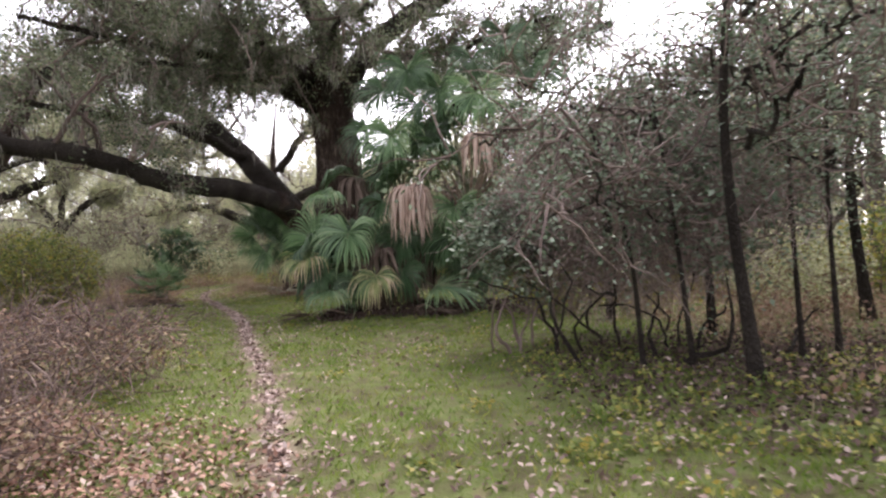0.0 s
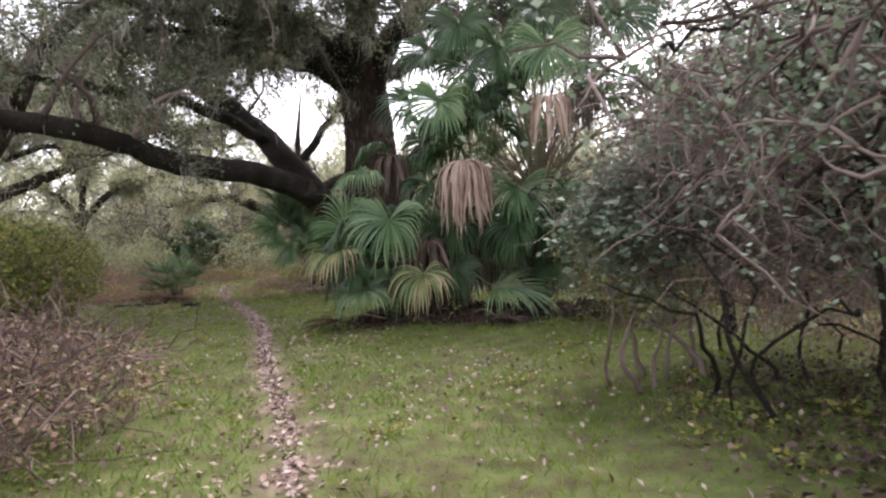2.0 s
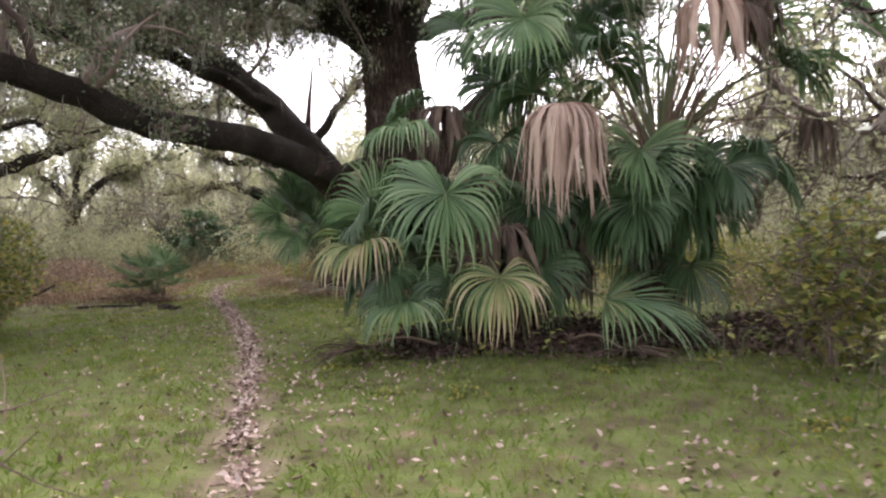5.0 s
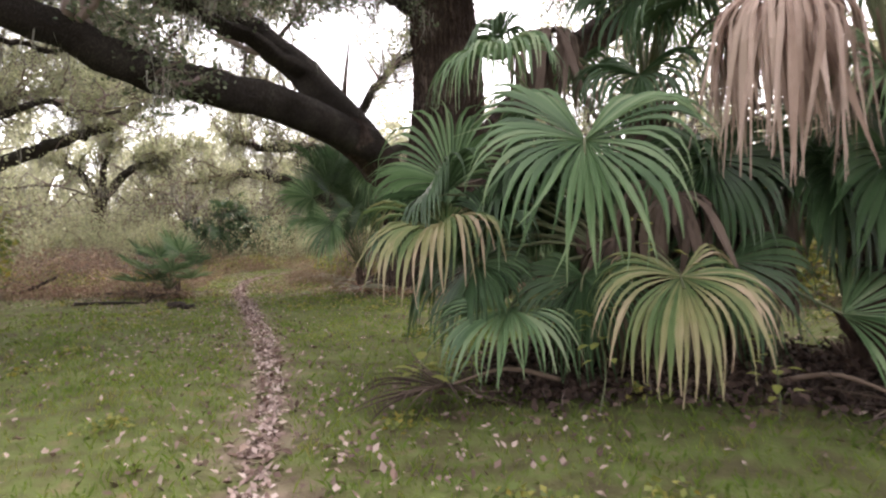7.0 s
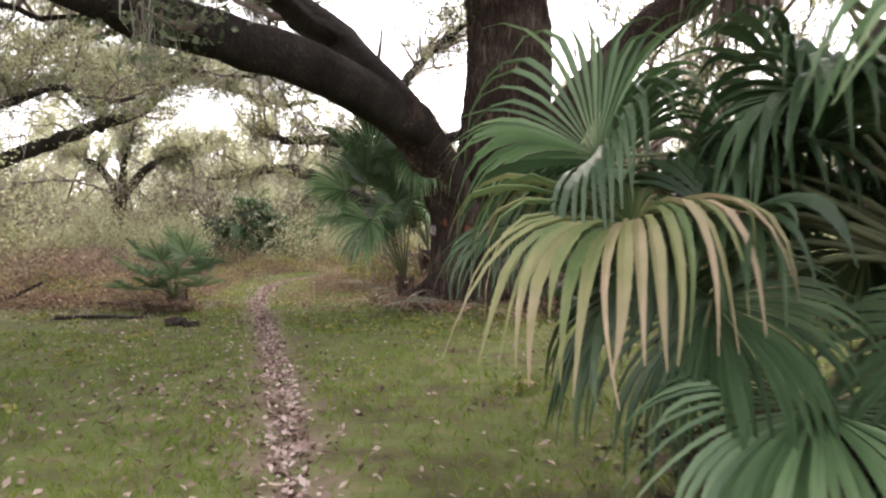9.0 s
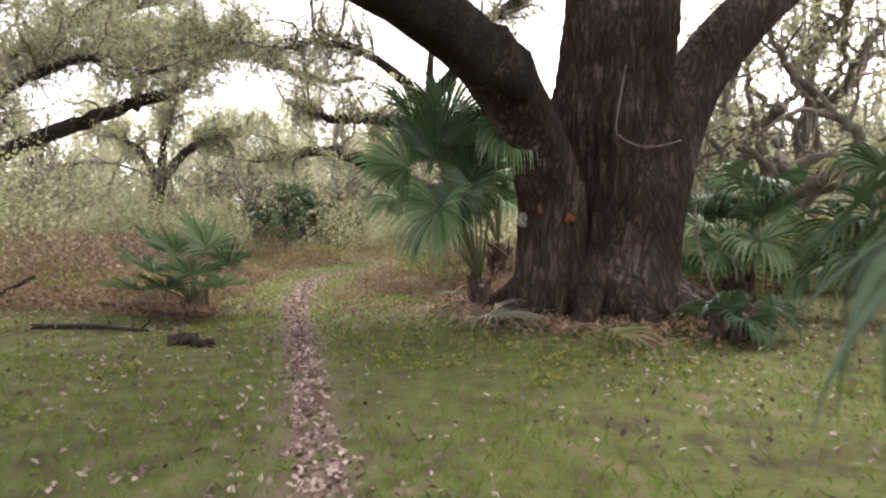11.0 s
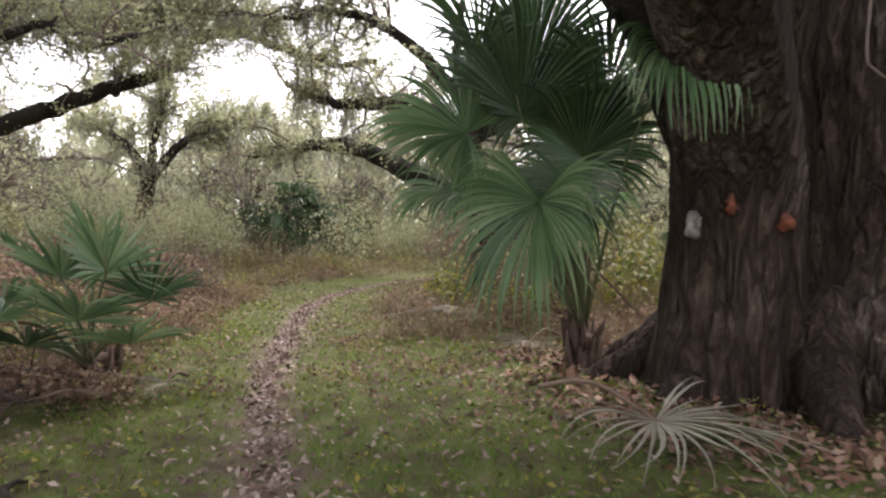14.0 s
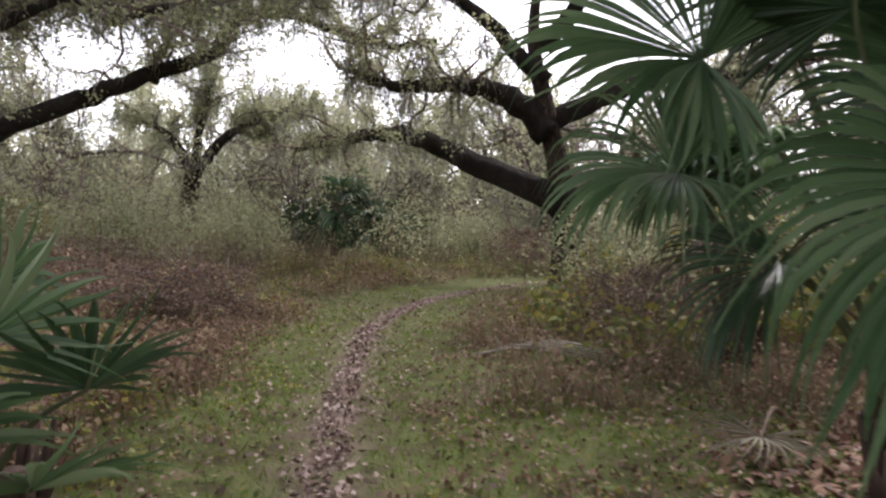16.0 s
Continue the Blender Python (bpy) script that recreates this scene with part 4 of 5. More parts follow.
# (-20, 12) and (-17, 3) stand out of view, added to close off light
WOOD = [(-24, 27), (-38, 42), (-21, 56), (-33, 60), (-12, 56), (-3, 50), (6, 46), (3, 36), (11, 38), (9, 27), (14, 20), (9, 20), (14, 11), (17, 29), (1, 32), (-7, 46), (3, 54), (-20, 12), (-17, 3), (-12, 66), (4, 62), (-44, 55), (-25, 72), (-24, 51), (-35, 45), (-29, 56), (-40, 50), (-27, 62), (-16, 61), (-42, 34), (-9, 53), (-36, 68), (-48, 46), (-20, 66)]
r = np.random.RandomState(70)
for k, (x, y) in enumerate(WOOD):
    m = pose(x, y, 0, 0, 0, r.uniform(0, 360))
    tree = wood[k % 3][0]
    if k < 3:
        tree.matrix_basis = m
    else:
        copy_thing(tree, m)

# far woods all around, with haze painted into the pale leaf colour
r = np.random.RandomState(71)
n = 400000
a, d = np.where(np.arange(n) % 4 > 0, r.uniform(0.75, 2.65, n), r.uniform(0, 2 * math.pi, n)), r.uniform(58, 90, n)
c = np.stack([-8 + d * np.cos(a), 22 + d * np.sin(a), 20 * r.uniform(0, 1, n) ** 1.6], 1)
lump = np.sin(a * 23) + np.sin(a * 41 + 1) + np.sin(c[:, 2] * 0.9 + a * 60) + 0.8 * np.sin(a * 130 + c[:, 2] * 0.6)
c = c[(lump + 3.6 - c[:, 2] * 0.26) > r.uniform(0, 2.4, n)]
tagged(new("far_woods", quads("far_woods", leaf_quads(r, c, 0.55, 0.2), HAZYLEAF)), "distant grey-green woods, paled in colour as by haze", "woods", kind="stuff")
b = Build()
for k in range(260):
    a, d = r.uniform(0, 2 * math.pi), r.uniform(58, 80)
    tube(b, wander(r, (-8 + d * math.cos(a), 22 + d * math.sin(a), -0.1), (r.normal() * 0.15, r.normal() * 0.15, 1), r.uniform(6, 13), 7, 0.12), np.linspace(r.uniform(0.12, 0.35), 0.06, 7), 5)
tagged(new("far_trunks", b.mesh("far_trunks", BARK)), "grey trunks of the distant woods", "woods", kind="stuff")

# ---- young trees beside the thicket ----


def sapling(at, lean, height, r0, seed, leaves=30, crown=1.0):
    r = np.random.RandomState(seed)
    x, y = at
    top = np.array([x + lean[0], y + lean[1], height])
    mid = np.array([x + lean[0] * 0.3 + r.normal() * 0.08, y + lean[1] * 0.3 + r.normal() * 0.08, height * 0.5])
    limbs = []
    for q in range(5):
        a, z = r.uniform(0, 6.28), r.uniform(0.45, 0.95)
        o = np.array([x, y, 0]) + (top - np.array([x, y, 0])) * z
        out = r.uniform(0.8, 1.8) * crown
        limbs.append(([o, o + np.array([math.cos(a) * out * 0.5, math.sin(a) * out * 0.5, 0.3]), o + np.array([math.cos(a) * out, math.sin(a) * out, r.uniform(-0.1, 0.9)])], r0 * 0.45, 0.012, 1.0))
    return oak("young_tree", (x, y, 0), "slender young tree with dark bark and grey-green leaves", [([(x, y, -0.05), mid, top], r0, r0 * 0.5)], limbs, seed, subs=6, twigs=5, leaves=leaves, leaf=(0.05, 0.017), slim=0.014, moss=0, moss_len=0.3, leaf_mat=BUSHLEAF, reach=(0.5, 1.4), group="young trees", spread=0.2, sides=6, u0=0.1, bark=LIMB)


for k, (at, lean, h, r0) in enumerate([((2.67, 5.5), (0.1, 0.1), 4.6, 0.058), ((1.99, 6.48), (-0.35, 0.3), 2.6, 0.028), ((2.45, 6.34), (-0.2, 0.2), 2.8, 0.03), ((3.67, 6.57), (0.15, 0.2), 3.6, 0.028), ((3.95, 6.4), (0.3, 0.4), 3.6, 0.03), ((3.6, 8.6), (0.0, 0.2), 3.8, 0.06), ((5.5, 6.4), (-0.5, 0.3), 3.8, 0.05), ((6.0, 9.0), (0.2, 0.2), 4.2, 0.08), ((2.9, 11.2), (-0.1, 0.2), 4.0, 0.06)]):
    sapling(at, lean, h, r0, 200 + k, 22, 1.15)

# ---- fan palms round the clump ----
clump = rig("fan_palm", (-1.6, 13.7, 0), "clump of green fan palms with some dry tan leaves", "palm")
palm_trunk(clump, (-1.6, 13.9, -0.05), (-1.6, 14.0, 1.1), 0.22, 3)
C = (-1.6, 14.0, 1.0)
for i, (hub, az, el, size, mat, roll, droop, span) in enumerate([
        ((-1.92, 13.0, 1.79), 262, -40, 1.12, PALM, 0, 0.75, 310),
        ((-2.45, 13.9, 2.6), 205, 5, 0.95, PALM, 10, 1.6, 270),
        ((-2.99, 15.0, 1.69), 190, 20, 1.15, PALM, 60, 0.9, 280),
        ((-3.0, 14.3, 1.55), 230, -5, 0.95, PALMDK, -20, 1.4, 290),
        ((-2.95, 13.95, 1.25), 205, 6, 1.1, PALMOLD, 15, 1.7, 290),
        ((-2.45, 13.4, 0.62), 255, -15, 0.85, PALM, 0, 0.8, 270),
        ((-1.38, 12.75, 0.88), 262, -25, 0.88, PALMOLD, 0, 1.3, 300),
        ((-0.21, 13.2, 0.58), 340, -4, 1.35, PALM, -16, 0.4, 170),
        ((0.3, 13.5, 2.25), 285, -50, 0.95, PALM, 0, 0.5, 250),
        # inner leaves from here on: the clump's shade is put into their green
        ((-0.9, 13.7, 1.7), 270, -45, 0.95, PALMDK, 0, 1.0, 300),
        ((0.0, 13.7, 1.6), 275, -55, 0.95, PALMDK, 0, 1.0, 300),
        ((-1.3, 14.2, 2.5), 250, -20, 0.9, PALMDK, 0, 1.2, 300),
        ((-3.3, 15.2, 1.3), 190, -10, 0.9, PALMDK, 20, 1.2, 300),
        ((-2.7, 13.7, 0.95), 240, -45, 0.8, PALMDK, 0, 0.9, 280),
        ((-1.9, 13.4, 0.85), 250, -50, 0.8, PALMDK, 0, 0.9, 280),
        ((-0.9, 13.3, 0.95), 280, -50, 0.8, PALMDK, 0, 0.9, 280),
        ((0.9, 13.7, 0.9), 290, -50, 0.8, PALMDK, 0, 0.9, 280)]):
    fan_leaf(clump, C, hub, az, el, size, mat, roll, droop, span, seed=i, shut=-0.4 if hub[2] < 1 else 0.0, label="half-dry yellowing leaf" if mat is PALMOLD else "")
fan_leaf(clump, (-0.5, 14.0, 1.9), (-0.62, 13.15, 2.74), 262, -10, 1.5, PALMDRY, 0, 1.4, 340, 96, 40, label="dead tan leaf hanging straight down", stalk=DRYSTALK, hang=True)
fan_leaf(clump, (-0.5, 14.0, 1.85), (-0.62, 13.2, 2.7), 255, -15, 1.35, PALMDRY, 0, 1.4, 340, 70, 48, label="dead tan leaf pressed against another", stalk=DRYSTALK, hang=True)
fan_leaf(clump, (-1.5, 14.6, 2.2), (-1.98, 15.0, 3.15), 230, 0, 1.2, PALMDEAD, 0, 1.5, 300, 44, 41, label="dead brown leaf", stalk=DRYSTALK, hang=True)
# rear filler leaves, coloured dark to paint the shade in the clump's middle
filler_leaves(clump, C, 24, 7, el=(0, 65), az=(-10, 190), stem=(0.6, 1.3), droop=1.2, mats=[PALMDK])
r = np.random.RandomState(77)
for i in range(12):
    a = radians(r.uniform(190, 350))
    o = r.uniform(0.25, 0.75)
    fan_leaf(clump, (-1.2, 14.1, 0.9), (-1.1 + 1.5 * o * math.cos(a), 14.1 + o * math.sin(a), r.uniform(0.7, 1.7)), r.uniform(200, 330), -20, r.uniform(0.7, 1.0), PALMDEAD, 0, 1.4, 300, 30, 900 + i, label="dark dead leaf hanging under the crown", stalk=DRYSTALK, hang=True)

tall = rig("cabbage_palm", (0.6, 14.2, 0), "tall cabbage palm with a skirt of dead leaves", "palm")
palm_trunk(tall, (0.6, 14.2, -0.05), (0.66, 14.05, 2.4), 0.24, 5, 130)
T0 = (0.66, 14.05, 2.2)
for i, (hub, az, el, size, mat, roll, droop, span) in enumerate([
        ((0.85, 13.0, 4.52), 262, -55, 1.0, PALM, 0, 0.5, 300),
        ((2.05, 13.1, 5.0), 290, -50, 1.0, PALMDK, 0, 0.5, 300),
        ((0.1, 14.0, 4.9), 245, -55, 1.05, PALMDK, 0, 0.5, 300),
        ((0.9, 14.3, 5.6), 270, -45, 1.0, PALMDK, 0, 1.0, 300),
        ((1.6, 13.6, 5.8), 280, -40, 1.0, PALMDK, 0, 0.5, 300),
        ((2.6, 13.88, 4.0), 320, -30, 0.95, PALM, 0, 1.2, 280),
        ((3.2, 14.2, 3.7), 330, -25, 0.9, PALM, 0, 1.2, 280),
        ((2.4, 14.5, 3.4), 330, -30, 0.9, PALMDK, 0, 1.2, 280)]):
    fan_leaf(tall, T0, hub, az, el, size, mat, roll, droop, span, seed=60 + i)
for i, (hub, az, el, size) in enumerate([((0.82, 12.7, 3.65), 265, -10, 1.1), ((1.3, 13.1, 3.7), 285, -10, 0.9), ((2.5, 14.0, 2.6), 320, -20, 0.8), ((1.6, 13.4, 3.9), 300, -10, 0.8)]):
    fan_leaf(tall, T0, hub, az, el, size, PALMDRY if i == 0 else PALMDEAD, 0, 1.4, 300, 44, 80 + i, label="dead tan leaf", stalk=DRYSTALK, hang=True)
b = np.random.RandomState(90)
for i in range(30):
    q = Build()
    a, e = b.uniform(0, 2 * math.pi), b.uniform(0.35, 1.2)
    ln = b.uniform(0.9, 1.8)
    tip = np.array(T0) + ln * np.array([math.cos(a) * math.cos(e), math.sin(a) * math.cos(e), math.sin(e)])
    foot_at = np.array([0.64, 14.1, b.uniform(0.9, 2.2)])
    tube(q, catmull([foot_at, (foot_at + tip) / 2 + (0, 0, 0.08), tip - (0, 0, 0.1)], 8), np.linspace(0.026, 0.009, 8), 5)
    part("old_stalk", q, DRYSTALK, tall, "bare dry leaf stalk")
filler_leaves(tall, T0, 16, 9, stem=(1.5, 2.7), el=(30, 85), az=(-30, 230), droop=1.2)

# filler round the trunk; the darkness between leaves is put into its colour
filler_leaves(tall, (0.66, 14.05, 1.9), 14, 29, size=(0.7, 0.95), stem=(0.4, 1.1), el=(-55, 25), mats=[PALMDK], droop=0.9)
behind = rig("cabbage_palm", (-0.9, 15.7, 0), "cabbage palm with tall arching green leaves", "palm")
palm_trunk(behind, (-0.9, 15.7, -0.05), (-0.95, 15.7, 2.6), 0.22, 15, 90)
B0 = (-0.95, 15.7, 2.5)
for i, (hub, az, el, size, mat, droop) in enumerate([
        ((-0.97, 13.6, 3.85), 250, -50, 1.05, PALM, 0.6), ((-0.57, 14.2, 5.4), 262, -55, 1.05, PALMDK, 0.5), ((-1.6, 14.9, 4.2), 235, -50, 1.0, PALMDK, 0.6), ((-0.4, 14.6, 4.7), 260, -50, 1.0, PALMDK, 0.5),
        ((-1.2, 15.0, 5.2), 240, -50, 1.0, PALMDK, 0.6), ((-0.2, 15.0, 4.2), 270, -35, 1.0, PALMDK, 0.8), ((-1.2, 14.8, 3.4), 245, -40, 0.95, PALMDK, 0.8), ((-0.6, 16.0, 5.6), 90, 60, 1.0, PALM, 0.8)]):
    fan_leaf(behind, B0, hub, az, el, size, mat, 0, droop, 300, seed=400 + i)
filler_leaves(behind, B0, 12, 19, stem=(1.2, 2.2), el=(20, 85), droop=1.2)

# ---- palm at the oak's foot ----
foot = rig("fan_palm", (-5.85, 23.6, 0.05), "young green fan palm against the oak", "palm")
palm_trunk(foot, (-5.85, 23.6, 0), (-5.85, 23.6, 0.4), 0.12, 6, 40)
P0 = (-5.85, 23.6, 0.45)
for i, (hub, az, el, size, mat, roll, droop) in enumerate([
        ((-6.2, 22.2, 1.56), 240, -60, 1.0, PALM, 10, 0.6), ((-6.4, 22.8, 2.3), 250, 60, 1.1, PALMDK, 0, 0.3), ((-6.98, 23.21, 1.71), 195, 5, 0.85, PALM, 45, 0.6), ((-6.3, 22.9, 2.7), 265, 70, 1.1, PALMDK, 0, 0.35),
        ((-5.7, 22.9, 2.5), 300, 40, 1.0, PALMDK, 0, 0.6), ((-5.3, 22.2, 2.6), 290, -30, 0.9, PALM, 0, 1.6), ((-6.9, 23.14, 2.22), 186, 28, 1.05, PALM, 65, 0.4), ((-6.5, 24.0, 2.7), 160, 50, 1.1, PALMDK, 0, 0.5),
        ((-6.8, 23.2, 2.85), 200, 50, 1.1, PALMDK, 0, 0.5), ((-6.5, 23.4, 1.3), 215, -40, 0.75, PALMDK, 0, 0.6), ((-5.9, 22.9, 1.95), 262, 55, 1.05, PALMDK, 0, 0.4), ((-6.0, 22.7, 1.7), 262, -45, 0.8, PALMDK, 0, 0.5)]):
    fan_leaf(foot, P0, hub, az, el, size, mat, roll, droop, 270, seed=100 + i)

# ---- small palm by the trail ----
small = rig("palmetto", (-10.0, 22.3, 0.1), "small bright palmetto among dry stems", "palm")
palm_trunk(small, (-10.0, 22.3, 0), (-10.0, 22.3, 0.22), 0.13, 8, 14)
for i, (hub, az, el, size, mat) in enumerate([
        ((-10.16, 22.1, 0.92), 265, 50, 0.62, PALM), ((-9.47, 21.8, 1.0), 275, 62, 0.6, PALM), ((-9.63, 21.7, 0.62), 275, 40, 0.62, PALM), ((-9.85, 21.2, 0.68), 215, 30, 0.6, PALM), ((-10.55, 21.9, 0.7), 200, 40, 0.6, PALM), ((-9.9, 22.2, 1.15), 250, 65, 0.55, PALM),
        ((-10.6, 22.3, 0.95), 240, 50, 0.55, PALMDK), ((-9.25, 21.8, 0.45), 315, 25, 0.55, PALM), ((-10.4, 21.5, 0.42), 235, 20, 0.55, PALM), ((-9.9, 21.5, 0.45), 265, 30, 0.55, PALMDK), ((-9.3, 22.1, 0.75), 330, 50, 0.55, PALMDK)]):
    fan_leaf(small, (-9.9, 22.1, 0.2), hub, az, el, size, mat, 0, 0.05, 260, 26, 700 + i, split=0.45, shut=-0.35)

# ---- right thicket and left brush ----
thicket("vine_thicket", (2.2, 8.2, 0), "tangled brown vine thicket over dark crooked stems", (1.45, 2.1, 1.35), 21, 9, 4300, 2600, (0.07, 0.026), twig_mat=BRAMBLE, hang=0.7, low=0.42, patches=34, wild=0.55, stem_mat=LIMB, crook=0.34, stem_r=0.02, spread=0.17)
thicket("leafy_shrub", (2.9, 6.9, 0), "grey-green leafy shrub tangled with brown vines", (1.0, 1.0, 0.85), 121, 5, 1000, 3800, (0.075, 0.028), twig_mat=BRAMBLE, hang=0.4, low=1.05, patches=60, wild=0.5, stem_mat=LIMB, crook=0.4, spread=0.2)
thicket("brush", (-4.7, 6.6, 0), "low tangle of brown withered brambles", (1.9, 2.0, 0.5), 22, 12, 1700, 5000, (0.055, 0.018), REDLEAF, BRUSH, stem_r=0.01, wild=0.5)
thicket("brush", (-3.7, 4.3, 0), "low brown brambles trailing over leaf litter", (1.2, 1.3, 0.2), 122, 5, 700, 3600, (0.06, 0.02), REDLEAF, BRUSH, stem_r=0.008, wild=0.5)
thicket("shrub", (-9.8, 14.8, 0), "leafy yellow-green shrub among dry weeds", (1.6, 2.0, 1.2), 23, 14, 700, 13000, (0.09, 0.03), YELLEAF)
thicket("shrub", (1.0, 8.4, 0), "leafy grey-green shrub beside the vine thicket", (0.65, 0.75, 0.62), 24, 7, 400, 5200, (0.085, 0.032), BUSHLEAF, low=1.4, patches=34, spread=0.18)
thicket("shrub", (2.0, 12.4, 0), "yellow-green shrub beside the palms", (0.8, 0.8, 0.8), 25, 8, 300, 1500, (0.1, 0.04), YELLEAF)

# ---- other palms ----
def wild_palm(at, height, n, seed, label, size, stem, el=(0, 75), droop=0.8, mats=None, name="fan_palm", az=(0, 360)):
    t = rig(name, (at[0], at[1], float(ground_z(*at))), label, "palm")
    z = float(ground_z(*at))
    palm_trunk(t, (at[0], at[1], z - 0.05), (at[0], at[1], z + height), 0.19, seed, 36)
    filler_leaves(t, (at[0], at[1], z + height), n, seed, size, stem, el, az, mats=mats, droop=droop)
    return t


wild_palm((-21.9, 50.5), 1.6, 20, 301, "dark fan palm clump in the far woods", (1.7, 2.2), (1.2, 2.2), (-10, 80), mats=[PALMDK])
wild_palm((-19.0, 50.5), 0.9, 14, 302, "dark low fan palm in the far woods", (1.5, 1.9), (1.0, 1.9), (0, 80), mats=[PALMDK])
wild_palm((-1.7, 25.0), 0.4, 14, 303, "green fan palm beside the great oak", (0.8, 1.1), (0.8, 1.7), (10, 80))
wild_palm((0.4, 24.0), 0.5, 12, 304, "green fan palm behind the clump", (0.9, 1.2), (0.9, 1.8), (10, 80), mats=[PALM, PALMDK, PALMOLD])
wild_palm((-6.0, 27.6), 1.0, 14, 305, "fan palm with a brown dead skirt", (0.7, 0.95), (0.8, 1.5), (30, 85), az=(90, 300))
wild_palm((-3.6, 28.5), 0.6, 10, 306, "dark fan palm behind the great oak", (0.8, 1.0), (0.8, 1.5), (20, 85), mats=[PALMDK])
wild_palm((-12.6, 15.5), 0.3, 9, 307, "low fan palm at the clearing's edge", (0.6, 0.8), (0.6, 1.0), (10, 70), mats=[PALM])
skirt = rig("dead_palm_leaf", (-5.0, 25.3, 0.1), "large dead brown palm leaf hanging from its stalk", "palm leaf")
fan_leaf(skirt, (-5.0, 25.3, 0.2), (-6.55, 24.85, 1.3), 205, 0, 0.95, PALMDEAD, 0, 1.5, 320, 50, 320, stalk=DRYSTALK, split=0.25)

# ---- litter of the wood ----
def ground_frond(at, az, size, seed, material, label, tail=1.0):
    z = float(ground_z(*at)) + 0.09
    t = rig("fallen_palm_leaf", (at[0], at[1], z - 0.08), label, "palm leaf", "fallen palm leaves")
    back = (at[0] - tail * math.cos(radians(az)), at[1] - tail * math.sin(radians(az)), z + 0.02)
    fan_leaf(t, back, (at[0], at[1], z + 0.05), az, 3, size, material, 0, 0.1, 230, 34, seed, stalk=DRYSTALK, split=0.3, shut=-0.45)


PALEDRY = ramp_mat("weathered_palm", [(0.16, 0.14, 0.11), (0.28, 0.25, 0.2), (0.4, 0.37, 0.3), (0.2, 0.23, 0.13)], 0.8, 3, bump=0, island=0.5)
ground_frond((-5.45, 21.5), 312, 0.85, 330, PALEDRY, "pale dry palm leaf fallen on the grass", 1.1)
ground_frond((-4.0, 20.6), 330, 0.6, 331, PALMOLD, "half-dry palm leaf lying by the oak", 0.6)
ground_frond((-2.9, 13.0), 200, 0.7, 332, PALMDEAD, "brown dry palm leaf fallen under the clump", 0.9)
ground_frond((-0.2, 12.4), 300, 0.7, 333, PALMDEAD, "brown dry palm leaf lying under the clump", 0.9)
ground_frond((-9.1, 22.0), 280, 0.28, 335, PALEDRY, "small pale dry palm leaf beside the palmetto", 0.4)
ground_frond((-9.6, 21.2), 230, 0.45, 336, PALMDEAD, "brown dead palm leaf under the palmetto", 0.5)
ground_frond((-6.4, 24.2), 250, 0.5, 334, PALEDRY, "pale dry palm leaf beside the foot palm", 0.8)


def fallen_branch(name, label, pts, r0, seed, material=None):
    r = np.random.RandomState(seed)
    line = catmull([(x, y, float(ground_z(x, y)) + h) for x, y, h in pts], 12)
    t = rig(name, tuple(line[0]), label, "branch", "fallen branches")
    b = Build()
    tube(b, line, np.linspace(r0, r0 * 0.45, 12), 9, 0.16, r)
    part("branch", b, material or DEADWOOD, t)
    for q in range(3):
        b = Build()
        tube(b, wander(r, line[r.randint(3, 11)], r.normal(size=3) * (1, 1, 0.15) + (0, 0, 0.15), 0.35, 5, 0.3), np.linspace(r0 * 0.3, 0.004, 5), 5)
        part("side_branch", b, material or DEADWOOD, t)


fallen_branch("rotten_log", "dark rotten log in the grass", [(-8.72, 19.85, 0.02), (-8.5, 19.95, 0.08), (-8.42, 19.9, 0.03), (-8.25, 19.98, 0.05)], 0.085, 1)
fallen_branch("fallen_branch", "dark fallen branch in the brush", [(-13.9, 22.6, 0.03), (-13.1, 22.35, 0.09), (-12.4, 22.55, 0.06), (-11.2, 22.1, 0.1), (-10.5, 22.0, 0.03), (-9.9, 21.6, 0.04)], 0.036, 2)
fallen_branch("fallen_branch", "dark branch stub rising from the brush", [(-13.9, 21.9, 0.05), (-13.2, 22.0, 0.2), (-12.6, 22.1, 0.5)], 0.06, 3)
fallen_branch("fallen_branch", "grey branch lying in the grass", [(-10.9, 20.3, 0.03), (-10.2, 20.5, 0.06), (-9.3, 20.3, 0.03)], 0.04, 4)
for k in range(9):
    x, y = -8.3 + 0.11 * k, 27.0 + 0.05 * (k % 4)
    fallen_branch("stick", "pale dry stick in a small pile", [(x - 0.5, y + 0.05 * k - 0.2, 0.05 + 0.02 * k), (x, y, 0.1 + 0.015 * k), (x + 0.6, y + 0.25 - 0.06 * k, 0.06)], 0.014, 10 + k, PALEDRY)

# marks and vines on the great trunk
def trunk_patch(name, label, material, at, wide, high, seed):
    r = np.random.RandomState(seed)
    t = rig(name, at, label, "mark")
    b = Build()
    c = np.array([-4.05, 23.8, at[2]])
    n = 26
    out = unit(np.array(at) - c)
    sd = np.array([-out[1], out[0], 0])
    rim = [np.array(at) + sd * wide * math.cos(q) * r.uniform(0.35, 1.2) + np.array([0, 0, high * math.sin(q) * r.uniform(0.35, 1.2)]) for q in np.linspace(0, 6.28, n, endpoint=False)]
    v = [p - out * 0.12 for p in rim] + [p + out * 0.004 for p in rim] + [np.array(at) + out * 0.02]
    b.add(v, [(i, (i + 1) % n, n + (i + 1) % n, n + i) for i in range(n)] + [(n + i, n + (i + 1) % n, 2 * n) for i in range(n)])
    part("patch", b, material, t)


